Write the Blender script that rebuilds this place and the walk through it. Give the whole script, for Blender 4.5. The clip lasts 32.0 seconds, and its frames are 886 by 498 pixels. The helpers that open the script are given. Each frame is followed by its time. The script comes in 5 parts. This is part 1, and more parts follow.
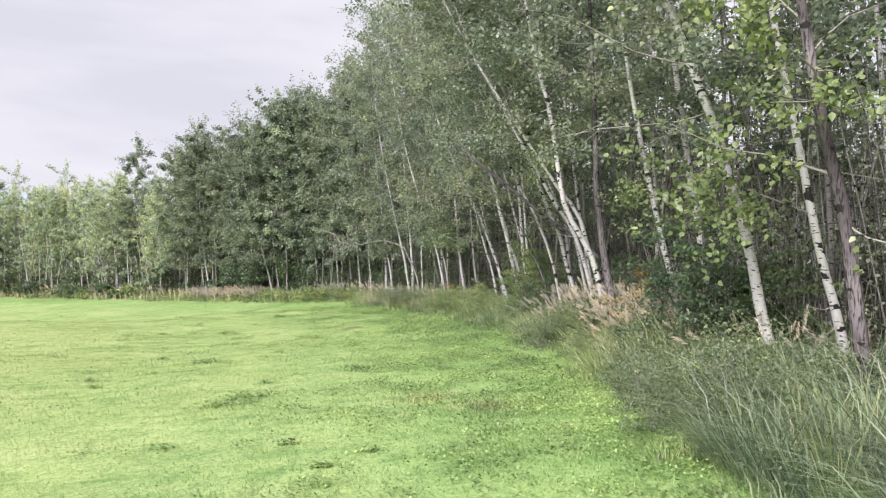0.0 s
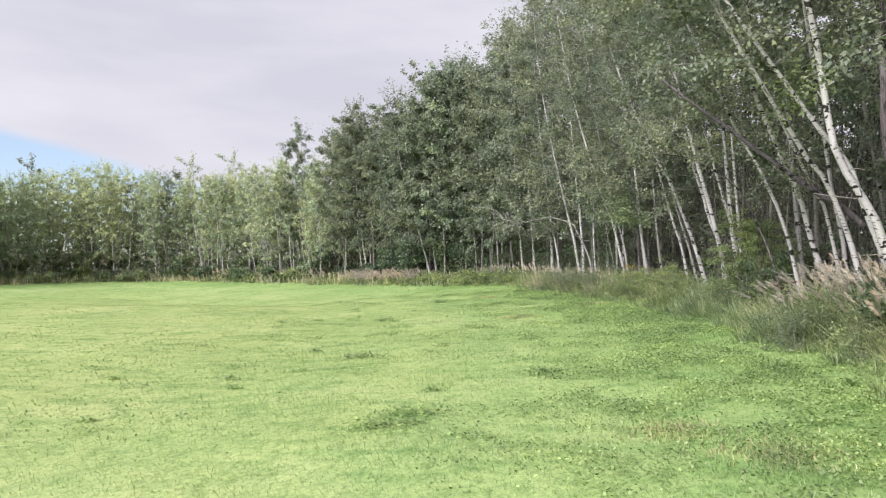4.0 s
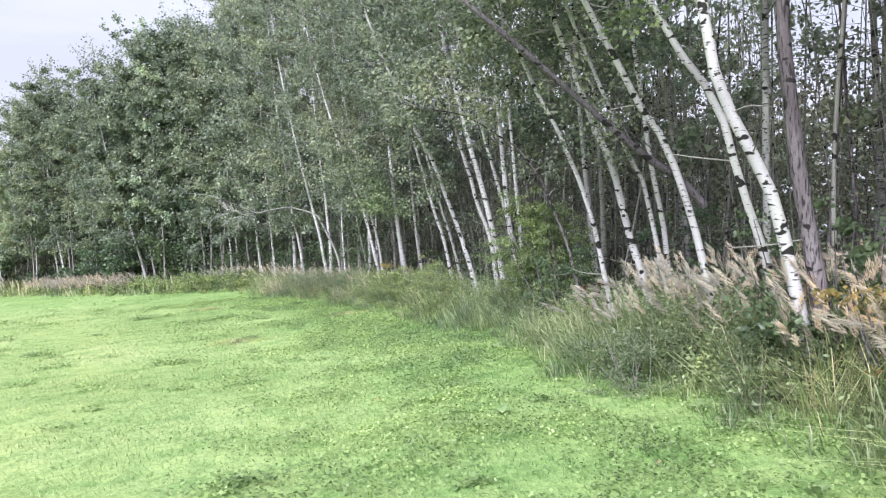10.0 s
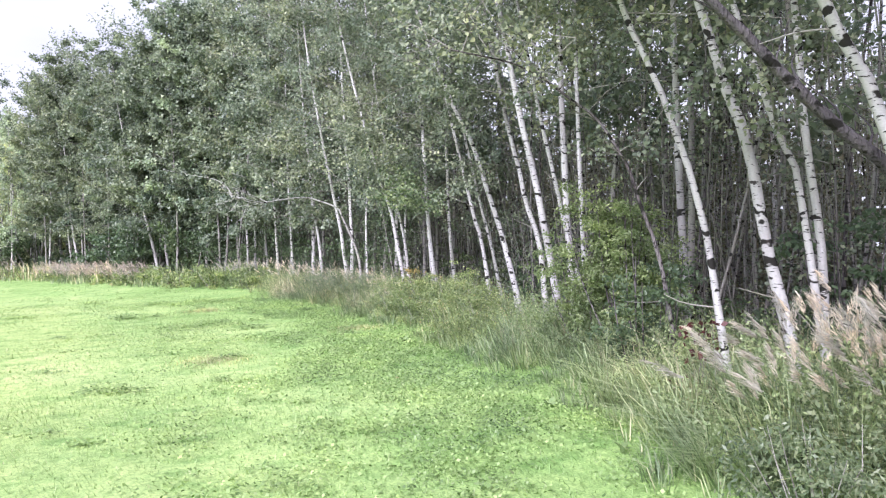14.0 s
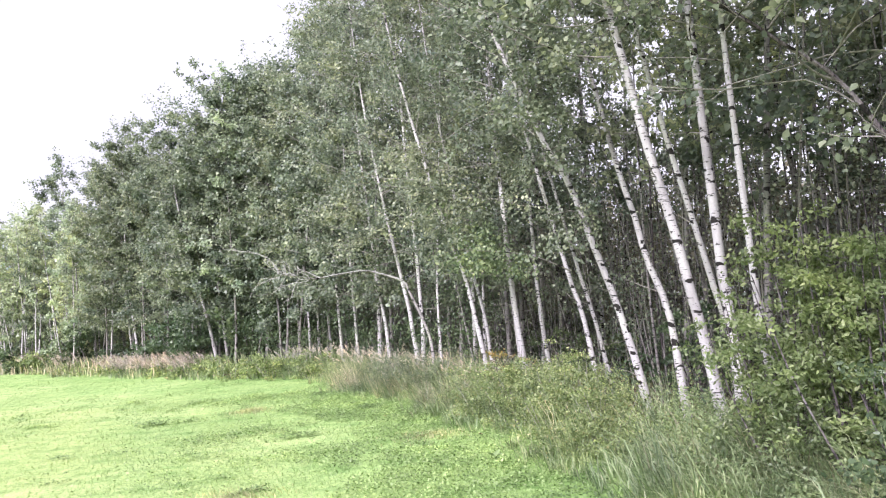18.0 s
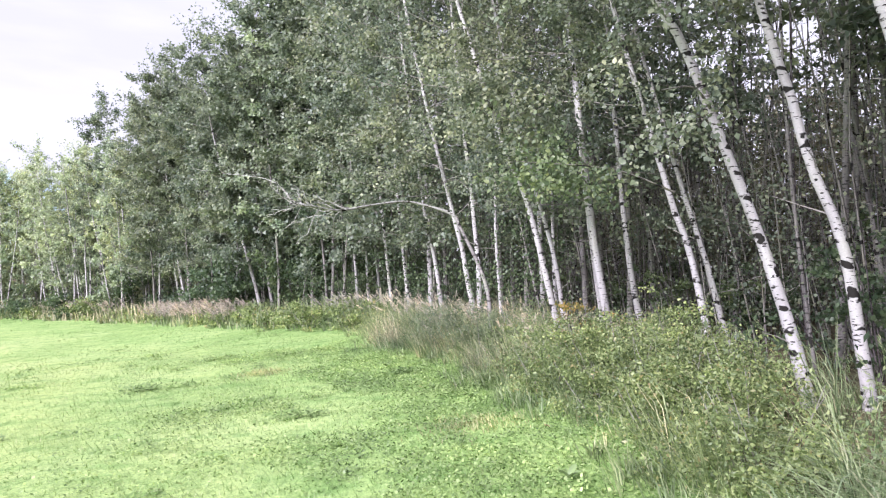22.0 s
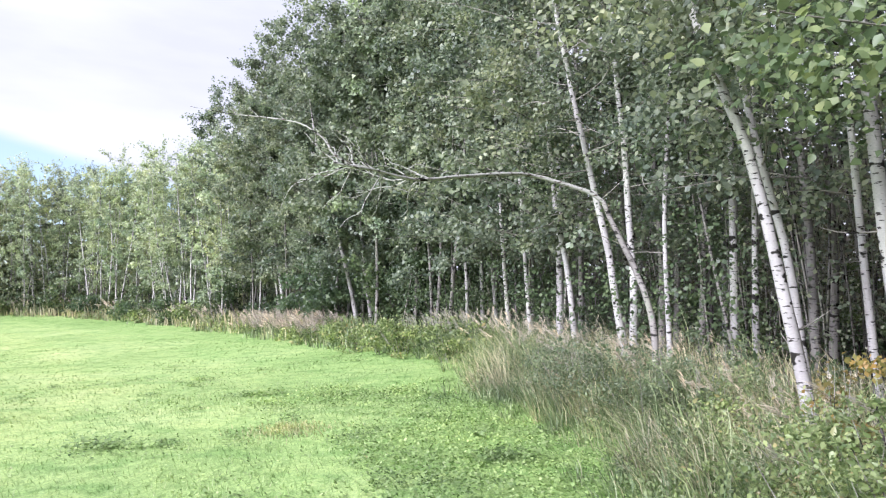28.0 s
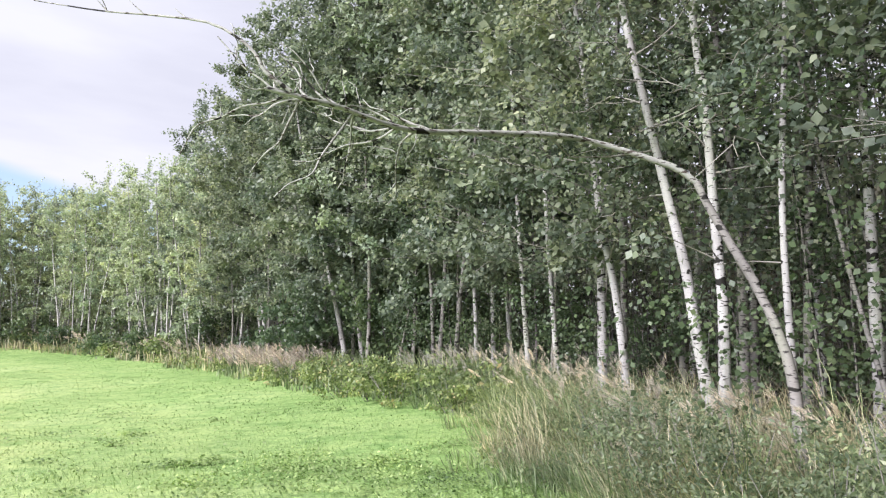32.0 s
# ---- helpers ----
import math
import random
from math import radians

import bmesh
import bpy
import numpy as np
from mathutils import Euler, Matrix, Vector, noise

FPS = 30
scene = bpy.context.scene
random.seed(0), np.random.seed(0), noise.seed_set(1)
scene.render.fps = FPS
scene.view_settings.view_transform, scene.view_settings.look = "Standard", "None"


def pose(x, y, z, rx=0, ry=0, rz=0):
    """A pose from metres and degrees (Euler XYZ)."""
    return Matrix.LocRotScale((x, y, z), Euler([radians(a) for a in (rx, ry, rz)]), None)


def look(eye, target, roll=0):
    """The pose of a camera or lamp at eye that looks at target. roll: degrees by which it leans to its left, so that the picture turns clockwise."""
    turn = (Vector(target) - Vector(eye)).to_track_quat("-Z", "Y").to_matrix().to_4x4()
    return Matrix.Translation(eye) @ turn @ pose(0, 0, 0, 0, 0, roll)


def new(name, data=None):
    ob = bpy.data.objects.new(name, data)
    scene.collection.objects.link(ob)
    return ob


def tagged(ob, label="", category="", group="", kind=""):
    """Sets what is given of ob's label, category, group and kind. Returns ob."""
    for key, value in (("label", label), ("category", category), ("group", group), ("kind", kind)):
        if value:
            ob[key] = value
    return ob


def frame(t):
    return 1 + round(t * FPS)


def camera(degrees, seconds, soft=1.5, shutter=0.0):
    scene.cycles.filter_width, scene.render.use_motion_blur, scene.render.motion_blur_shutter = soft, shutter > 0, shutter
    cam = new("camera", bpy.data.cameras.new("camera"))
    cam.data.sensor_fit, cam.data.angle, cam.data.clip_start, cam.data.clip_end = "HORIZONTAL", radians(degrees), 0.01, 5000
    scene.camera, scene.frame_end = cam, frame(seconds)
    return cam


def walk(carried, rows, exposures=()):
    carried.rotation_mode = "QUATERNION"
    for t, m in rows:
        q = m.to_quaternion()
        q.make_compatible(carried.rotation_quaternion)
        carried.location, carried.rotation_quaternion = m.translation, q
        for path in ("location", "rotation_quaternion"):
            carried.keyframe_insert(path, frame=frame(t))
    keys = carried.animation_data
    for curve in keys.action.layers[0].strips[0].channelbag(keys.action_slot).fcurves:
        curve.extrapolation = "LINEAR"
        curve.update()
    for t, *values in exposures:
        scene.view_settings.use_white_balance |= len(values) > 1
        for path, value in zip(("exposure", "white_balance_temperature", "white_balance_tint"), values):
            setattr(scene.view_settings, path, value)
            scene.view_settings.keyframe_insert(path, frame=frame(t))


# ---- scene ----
cam = camera(64.0, 32.0, soft=1.2)
PATH = [
    (0, (0.0, 0.0, 1.589), (0.331, 1.971, 1.657), 0.8),
    (0.5, (-0.034, 0.342, 1.582), (0.33, 2.308, 1.646), 1.0),
    (1, (-0.112, 0.712, 1.589), (0.253, 2.677, 1.643), 1.5),
    (1.5, (-0.148, 1.069, 1.586), (0.113, 3.052, 1.625), 1.7),
    (2, (-0.232, 1.399, 1.569), (-0.136, 3.397, 1.567), 1.3),
    (2.5, (-0.298, 1.727, 1.573), (-0.402, 3.723, 1.503), 0.3),
    (4.5, (-0.304, 2.933, 1.473), (-0.384, 4.931, 1.506), 0.2),
    (5, (-0.304, 3.288, 1.466), (-0.109, 5.279, 1.492), 0.2),
    (5.5, (-0.233, 3.615, 1.471), (0.027, 5.598, 1.487), -0.1),
    (6, (-0.151, 3.95, 1.478), (0.12, 5.931, 1.484), -0.4),
    (6.5, (-0.084, 4.334, 1.489), (0.17, 6.317, 1.474), -0.6),
    (7, (0.009, 4.703, 1.495), (0.25, 6.688, 1.462), -0.8),
    (7.5, (0.063, 5.09, 1.496), (0.324, 7.073, 1.457), -1.2),
    (8, (0.123, 5.448, 1.501), (0.424, 7.425, 1.469), -1.3),
    (8.5, (0.217, 5.778, 1.515), (0.581, 7.745, 1.496), -1.3),
    (9, (0.285, 6.153, 1.514), (0.749, 8.098, 1.505), -1.4),
    (9.5, (0.394, 6.455, 1.515), (0.934, 8.381, 1.51), -1.2),
    (10, (0.472, 6.748, 1.528), (1.06, 8.66, 1.532), -0.9),
    (10.5, (0.509, 7.066, 1.537), (1.117, 8.971, 1.556), -0.3),
    (11, (0.614, 7.364, 1.546), (1.214, 9.272, 1.573), 0.0),
    (11.5, (0.713, 7.68, 1.551), (1.306, 9.59, 1.587), 0.3),
    (12, (0.817, 8.031, 1.576), (1.41, 9.94, 1.615), 0.6),
    (12.5, (0.962, 8.344, 1.583), (1.54, 10.259, 1.616), 0.6),
    (13, (1.074, 8.684, 1.579), (1.635, 10.604, 1.603), 0.9),
    (13.5, (1.188, 9.031, 1.577), (1.692, 10.967, 1.584), 1.5),
    (15.5, (1.358, 10.479, 1.628), (1.832, 12.422, 1.647), 2.3),
    (16, (1.367, 10.845, 1.627), (1.832, 12.789, 1.693), 1.3),
    (16.5, (1.462, 11.177, 1.629), (1.89, 13.126, 1.766), 0.4),
    (17, (1.555, 11.494, 1.639), (1.926, 13.45, 1.834), -0.2),
    (17.5, (1.603, 11.836, 1.645), (1.941, 13.794, 1.873), -0.5),
    (18, (1.701, 12.135, 1.634), (1.982, 14.103, 1.851), -0.5),
    (18.5, (1.762, 12.458, 1.619), (2.026, 14.433, 1.796), -0.7),
    (19, (1.854, 12.833, 1.628), (2.103, 14.812, 1.768), -0.7),
    (19.5, (1.995, 13.177, 1.636), (2.182, 15.164, 1.756), -0.7),
    (20, (2.04, 13.548, 1.617), (2.216, 15.539, 1.699), -1.2),
    (20.5, (2.099, 13.927, 1.601), (2.231, 15.921, 1.658), -1.4),
    (21, (2.193, 14.263, 1.616), (2.264, 16.26, 1.688), -1.0),
    (21.5, (2.222, 14.65, 1.616), (2.345, 16.645, 1.687), -0.4),
    (22, (2.302, 15.001, 1.599), (2.386, 16.998, 1.665), -0.5),
    (22.5, (2.35, 15.354, 1.608), (2.381, 17.353, 1.672), -1.1),
    (23, (2.378, 15.735, 1.616), (2.36, 17.734, 1.674), -1.7),
    (23.5, (2.453, 16.102, 1.6), (2.35, 18.098, 1.646), -2.0),
    (24, (2.476, 16.455, 1.587), (2.359, 18.452, 1.626), -2.2),
    (24.5, (2.482, 16.817, 1.579), (2.361, 18.813, 1.613), -2.3),
    (25, (2.528, 17.172, 1.565), (2.41, 19.168, 1.61), -2.2),
    (25.5, (2.5, 17.556, 1.559), (2.414, 19.553, 1.632), -2.2),
    (27.5, (2.473, 18.795, 1.508), (2.409, 20.789, 1.647), 1.2),
    (28, (2.43, 19.164, 1.507), (2.143, 21.14, 1.622), 2.0),
    (28.5, (2.334, 19.532, 1.51), (1.87, 21.474, 1.615), 1.7),
    (29, (2.279, 19.881, 1.494), (1.676, 21.783, 1.624), 1.6),
    (29.5, (2.181, 20.22, 1.474), (1.529, 22.105, 1.621), 1.4),
    (30, (2.111, 20.529, 1.483), (1.46, 22.414, 1.631), 0.9),
    (30.5, (2.087, 20.85, 1.466), (1.477, 22.751, 1.596), 0.4),
    (31, (2.022, 21.181, 1.44), (1.532, 23.115, 1.571), 0.6),
    (31.5, (2.004, 21.498, 1.426), (1.62, 23.454, 1.596), 1.5),
    (32, (2.004, 21.834, 1.423), (1.709, 23.8, 1.639), 2.5),
]
EXPOSURES = [
    (0.0, 0.60, 6350, 12),
    (2.5, 0.50, 6300, 12),
    (5.0, 0.46, 6350, 13),
    (8.0, 0.64, 5950, 12),
    (13.0, 0.98, 5750, 18),
    (17.0, 1.08, 6050, 21),
    (20.0, 1.0, 6000, 21),
    (25.0, 0.9, 5850, 20),
    (28.0, 0.88, 5850, 16),
    (30.5, 0.58, 6350, 11),
    (32.0, 0.71, 6150, 13),
]
walk(cam, [(t, look(eye, target, roll)) for t, eye, target, roll in PATH], EXPOSURES)

# ---------------------------------------------------------------- world, sun
world = bpy.data.worlds.new("overcast_sky")
scene.world = world
world.use_nodes = True
wn, wl = world.node_tree.nodes, world.node_tree.links
wn.clear()


def wnode(kind, **values):
    n = wn.new(kind)
    for key, value in values.items():
        n.inputs[key].default_value = value
    return n


def wmath(op, a, b=None, c=None):
    n = wn.new("ShaderNodeMath")
    n.operation = op
    for i, v in enumerate((a, b, c)):
        if v is None:
            continue
        if isinstance(v, (int, float)):
            n.inputs[i].default_value = v
        else:
            wl.new(v, n.inputs[i])
    return n.outputs[0]


SUN_AZ, SUN_EL = radians(222), radians(31)
sky = wn.new("ShaderNodeTexSky")
sky.sky_type, sky.sun_disc = "NISHITA", False
sky.sun_elevation, sky.sun_rotation = SUN_EL, SUN_AZ
sky.air_density, sky.dust_density, sky.ozone_density = 1.0, 0.2, 5.0
coord = wn.new("ShaderNodeTexCoord")
sep = wn.new("ShaderNodeSeparateXYZ")
wl.new(coord.outputs["Generated"], sep.inputs[0])
stretch = wn.new("ShaderNodeMapping")
stretch.inputs["Scale"].default_value = (1.6, 1.6, 7.0)
stretch.inputs["Rotation"].default_value = (0.0, radians(13), 0.0)
wl.new(coord.outputs["Generated"], stretch.inputs["Vector"])
streak = wnode("ShaderNodeTexNoise", Scale=1.7, Detail=5.0, Roughness=0.5)
wl.new(stretch.outputs[0], streak.inputs["Vector"])
# the cloud deck ends over a clear strip low in the north-west
limit = wmath("MULTIPLY_ADD", sep.outputs["X"], -0.3, -0.026)
wave = wmath("MULTIPLY_ADD", streak.outputs[0], 0.03, -0.015)
gap = wmath("ADD", wmath("SUBTRACT", sep.outputs["Z"], limit), wave)
deck = wn.new("ShaderNodeMapRange")
deck.interpolation_type = "SMOOTHSTEP"
deck.inputs["From Min"].default_value, deck.inputs["From Max"].default_value = -0.006, 0.014
wl.new(gap, deck.inputs["Value"])
tone = wn.new("ShaderNodeValToRGB")
tone.color_ramp.elements[0].position, tone.color_ramp.elements[0].color = 0.34, (0.53, 0.525, 0.58, 1)
tone.color_ramp.elements[1].position, tone.color_ramp.elements[1].color = 0.62, (0.64, 0.63, 0.665, 1)
wl.new(streak.outputs[0], tone.inputs[0])
cloud = wnode("ShaderNodeBackground", Strength=0.93)
wl.new(tone.outputs[0], cloud.inputs["Color"])
clear = wnode("ShaderNodeBackground", Strength=0.13)
haze = wn.new("ShaderNodeMix")  # thin veil over the clear strip
haze.data_type = "RGBA"
haze.inputs[0].default_value, haze.inputs[7].default_value = 0.42, (4.4, 4.5, 4.9, 1)
wl.new(sky.outputs[0], haze.inputs[6])
wl.new(haze.outputs[2], clear.inputs["Color"])
mixed = wn.new("ShaderNodeMixShader")
wl.new(deck.outputs[0], mixed.inputs[0])
wl.new(clear.outputs[0], mixed.inputs[1])
wl.new(cloud.outputs[0], mixed.inputs[2])
out = wn.new("ShaderNodeOutputWorld")
wl.new(mixed.outputs[0], out.inputs[0])

sun = new("sun", bpy.data.lights.new("sun", "SUN"))
sun.data.energy, sun.data.angle, sun.data.color = 4.4, radians(30), (1.0, 0.975, 0.95)
sun.matrix_world = look((0, 0, 30), (12 * math.sin(SUN_AZ - math.pi), 12 * math.cos(SUN_AZ - math.pi), 30 - 12 * math.tan(SUN_EL)))


# ---------------------------------------------------------------- materials
def material(name, rough=0.6, spec=0.3):
    m = bpy.data.materials.new(name)
    m.use_nodes = True
    b = m.node_tree.nodes["Principled BSDF"]
    b.inputs["Roughness"].default_value = rough
    b.inputs["Specular IOR Level"].default_value = spec
    return m, m.node_tree.nodes, m.node_tree.links, b


def ramp(nodes, links, source, stops):
    r = nodes.new("ShaderNodeValToRGB")
    e = r.color_ramp.elements
    while len(e) < len(stops):
        e.new(0.5)
    for el, (p, c) in zip(e, stops):
        el.position, el.color = p, (*c, 1)
    links.new(source, r.inputs[0])
    return r.outputs[0]


def noise_tex(nodes, links, scale, detail=4.0, stretch=(1, 1, 1), coords="Object", own=False):
    tc, mp, n = nodes.new("ShaderNodeTexCoord"), nodes.new("ShaderNodeMapping"), nodes.new("ShaderNodeTexNoise")
    mp.inputs["Scale"].default_value = stretch
    links.new(tc.outputs[coords], mp.inputs[0])
    if own:  # every object has its own piece of the pattern
        info, far_ = nodes.new("ShaderNodeObjectInfo"), nodes.new("ShaderNodeVectorMath")
        far_.operation = "SCALE"
        far_.inputs[0].default_value = (37.0, 19.0, 53.0)
        links.new(info.outputs["Random"], far_.inputs["Scale"])
        links.new(far_.outputs[0], mp.inputs["Location"])
    links.new(mp.outputs[0], n.inputs["Vector"])
    n.inputs["Scale"].default_value, n.inputs["Detail"].default_value = scale, detail
    return n.outputs[0]


def mix(nodes, links, kind, fac, a, b):
    n = nodes.new("ShaderNodeMix")
    n.data_type, n.blend_type = "RGBA", kind
    for sock, v in ((n.inputs[0], fac), (n.inputs[6], a), (n.inputs[7], b)):
        if isinstance(v, (int, float)):
            sock.default_value = v
        elif isinstance(v, tuple):
            sock.default_value = (*v, 1)
        else:
            links.new(v, sock)
    return n.outputs[2]


def bump(nodes, links, bsdf, height, strength, distance):
    n = nodes.new("ShaderNodeBump")
    n.inputs["Strength"].default_value, n.inputs["Distance"].default_value = strength, distance
    links.new(height, n.inputs["Height"])
    links.new(n.outputs[0], bsdf.inputs["Normal"])


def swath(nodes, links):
    """Lawn tones along the wood's edge: darker and greener beside it, redder further out, in the mower's faint swaths.
    """
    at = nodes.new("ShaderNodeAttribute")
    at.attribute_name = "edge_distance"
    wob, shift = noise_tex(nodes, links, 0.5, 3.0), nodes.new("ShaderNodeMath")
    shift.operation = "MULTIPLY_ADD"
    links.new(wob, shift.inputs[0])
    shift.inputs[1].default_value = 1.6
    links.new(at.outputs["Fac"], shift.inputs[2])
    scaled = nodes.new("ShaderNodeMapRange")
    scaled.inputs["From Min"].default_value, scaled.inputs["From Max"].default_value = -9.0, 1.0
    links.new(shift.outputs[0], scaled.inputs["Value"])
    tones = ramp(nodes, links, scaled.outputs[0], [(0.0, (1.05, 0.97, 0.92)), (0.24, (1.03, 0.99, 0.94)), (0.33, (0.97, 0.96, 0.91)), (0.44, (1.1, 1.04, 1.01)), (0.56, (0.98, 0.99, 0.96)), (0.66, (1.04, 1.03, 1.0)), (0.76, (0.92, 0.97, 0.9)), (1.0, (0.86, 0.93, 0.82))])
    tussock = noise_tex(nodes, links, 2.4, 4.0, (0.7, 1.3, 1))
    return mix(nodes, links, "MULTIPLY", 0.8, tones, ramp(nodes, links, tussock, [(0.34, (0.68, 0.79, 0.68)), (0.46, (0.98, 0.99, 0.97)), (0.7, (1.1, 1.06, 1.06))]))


def leaf_material(name, stops, rough=0.42, through_light=0.44, spec=0.5, hue_noise=0.45, own_tone=0.0, inner=(1.04, 1.08, 0.92), lawn=False):
    """Leaves: each takes its own tone; part of the light comes through the blade."""
    m, nd, ln, b = material(name, rough, spec)
    geo = nd.new("ShaderNodeNewGeometry")
    tone_ = ramp(nd, ln, geo.outputs["Random Per Island"], stops)
    patch = noise_tex(nd, ln, hue_noise, 2.0)
    col = mix(nd, ln, "MULTIPLY", 0.25 if lawn else 0.6, tone_, ramp(nd, ln, patch, [(0.3, (0.55, 0.6, 0.58)), (0.7, (1.32, 1.2, 0.98))]))
    clump = noise_tex(nd, ln, hue_noise * 5, 2.0)
    col = mix(nd, ln, "MULTIPLY", 0.2 if lawn else 0.75, col, ramp(nd, ln, clump, [(0.32, (0.5, 0.53, 0.56)), (0.5, (1.0, 1.0, 1.0)), (0.7, (1.5, 1.44, 1.3))]))
    own = nd.new("ShaderNodeObjectInfo")
    col = mix(nd, ln, "MULTIPLY", own_tone, col, ramp(nd, ln, own.outputs["Random"], [(0.0, (0.82, 0.88, 0.92)), (0.5, (1.0, 1.0, 1.0)), (1.0, (1.2, 1.1, 0.9))]))
    if lawn:
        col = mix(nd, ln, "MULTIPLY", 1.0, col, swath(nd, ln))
    ln.new(col, b.inputs["Base Color"])
    t = nd.new("ShaderNodeBsdfTranslucent")
    ln.new(mix(nd, ln, "MULTIPLY", 1.0, col, inner), t.inputs["Color"])
    s = nd.new("ShaderNodeMixShader")
    s.inputs[0].default_value = through_light
    ln.new(b.outputs[0], s.inputs[1])
    ln.new(t.outputs[0], s.inputs[2])
    ln.new(s.outputs[0], nd["Material Output"].inputs[0])
    return m


ASPEN_LEAF = leaf_material("aspen_leaf", [(0.0, (0.15, 0.19, 0.145)), (0.5, (0.235, 0.28, 0.215)), (0.85, (0.32, 0.36, 0.28)), (1.0, (0.41, 0.445, 0.36))], own_tone=0.5)
BRIGHT_LEAF = leaf_material("young_leaf", [(0.0, (0.14, 0.195, 0.08)), (0.6, (0.265, 0.335, 0.145)), (1.0, (0.43, 0.48, 0.29))])
GREEN_LEAF = leaf_material("green_leaf", [(0.0, (0.10, 0.15, 0.085)), (0.6, (0.19, 0.25, 0.135)), (0.92, (0.28, 0.34, 0.19)), (1.0, (0.4, 0.45, 0.24))])
# yellow-green leaf, paled and greyed to paint in the haze over the far wood
HAZED_LEAF = leaf_material("haze_pale_leaf", [(0.0, (0.36, 0.43, 0.31)), (0.6, (0.48, 0.55, 0.41)), (1.0, (0.62, 0.67, 0.53))], own_tone=0.8)
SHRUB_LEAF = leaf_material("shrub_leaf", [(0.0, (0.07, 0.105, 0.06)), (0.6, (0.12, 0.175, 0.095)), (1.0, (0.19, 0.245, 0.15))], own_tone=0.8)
BERRY_LEAF = leaf_material("bramble_leaf", [(0.0, (0.12, 0.17, 0.065)), (0.5, (0.27, 0.345, 0.14)), (0.93, (0.47, 0.53, 0.26)), (1.0, (0.45, 0.36, 0.19))])
MEADOW_LEAF = leaf_material("meadow_weed_leaf", [(0.0, (0.17, 0.24, 0.11)), (0.55, (0.33, 0.42, 0.21)), (1.0, (0.52, 0.58, 0.36))])
GREY_LEAF = leaf_material("grey_green_leaf", [(0.0, (0.13, 0.18, 0.10)), (0.6, (0.22, 0.275, 0.165)), (1.0, (0.37, 0.40, 0.27))])
RED_LEAF = leaf_material("red_leaf", [(0.0, (0.08, 0.022, 0.025)), (1.0, (0.16, 0.045, 0.045))])
RUST_LEAF = leaf_material("rusty_leaf", [(0.0, (0.17, 0.17, 0.06)), (0.6, (0.34, 0.28, 0.1)), (1.0, (0.46, 0.29, 0.11))])
WEED_BLADE = leaf_material("tall_grass_blade", [(0.0, (0.14, 0.205, 0.095)), (0.55, (0.29, 0.365, 0.195)), (0.88, (0.44, 0.49, 0.31)), (1.0, (0.62, 0.56, 0.4))], 0.55, 0.3)
STRAW = leaf_material("dry_grass", [(0.0, (0.40, 0.365, 0.25)), (0.6, (0.56, 0.51, 0.38)), (1.0, (0.70, 0.65, 0.52))], 0.7, 0.25, inner=(1.0, 0.98, 0.85))
PLUME = leaf_material("seed_plume", [(0.0, (0.68, 0.60, 0.56)), (0.6, (0.82, 0.745, 0.70)), (1.0, (0.9, 0.85, 0.82))], 0.9, 0.5, 0.1, inner=(1.0, 0.97, 0.93))
MAUVE = leaf_material("faded_fireweed", [(0.0, (0.40, 0.33, 0.31)), (0.6, (0.60, 0.52, 0.49)), (1.0, (0.78, 0.72, 0.68))], 0.9, 0.25, 0.1, inner=(1.0, 0.95, 0.93))
LAWN_BLADE = leaf_material("lawn_blade", [(0.0, (0.24, 0.338, 0.13)), (0.5, (0.313, 0.418, 0.178)), (0.9, (0.405, 0.508, 0.258)), (1.0, (0.52, 0.54, 0.36))], 0.55, 0.3, 0.3, 0.6, lawn=True)
TUFT = leaf_material("dark_tuft", [(0.0, (0.17, 0.265, 0.1)), (0.6, (0.285, 0.4, 0.16)), (1.0, (0.4, 0.51, 0.24))], 0.5, 0.3)
# wide tone range: the palest leaves paint glints, the darkest the gaps between
CLOVER = leaf_material("clover_leaf", [(0.0, (0.12, 0.2, 0.065)), (0.3, (0.22, 0.325, 0.12)), (0.6, (0.3, 0.415, 0.165)), (0.93, (0.39, 0.505, 0.235)), (1.0, (0.47, 0.565, 0.31))], 0.5, 0.25)


def bark_material(name, pale, shade, mark, marks=0.56, moss=(0.42, 0.45, 0.32), along=6.5):
    """Pale aspen bark: dark dashes across the stem, larger black scars, greenish and grey blotches."""
    m, nd, ln, b = material(name, 0.75, 0.2)
    blotch = noise_tex(nd, ln, 3.0, 4.0, (1, 1, 0.35), own=True)
    col = ramp(nd, ln, blotch, [(0.3, shade), (0.5, pale), (0.75, moss)])
    dash = noise_tex(nd, ln, 9.0, 3.0 if along > 1 else 6.0, (1.6, 1.6, along) if along > 1 else (7.0, 7.0, along * 2.2), own=True)
    col = mix(nd, ln, "MIX", ramp(nd, ln, dash, [(marks + 0.03, (0, 0, 0)), (marks + (0.07 if along > 1 else 0.16), (1, 1, 1))]), col, mark)
    scar = noise_tex(nd, ln, 5.0, 2.0, (1.2, 1.2, 2.2), own=True)
    col = mix(nd, ln, "MIX", ramp(nd, ln, scar, [(0.612, (0, 0, 0)), (0.64, (1, 1, 1))]), col, (0.025, 0.022, 0.02))
    fine = noise_tex(nd, ln, 60.0, 3.0, (1, 1, 2))
    col = mix(nd, ln, "MULTIPLY", 0.35, col, ramp(nd, ln, fine, [(0.3, (0.6, 0.6, 0.6)), (0.7, (1.1, 1.1, 1.1))]))
    ln.new(col, b.inputs["Base Color"])
    bump(nd, ln, b, dash, 0.35 if along > 1 else 0.9, 0.01 if along > 1 else 0.02)
    return m


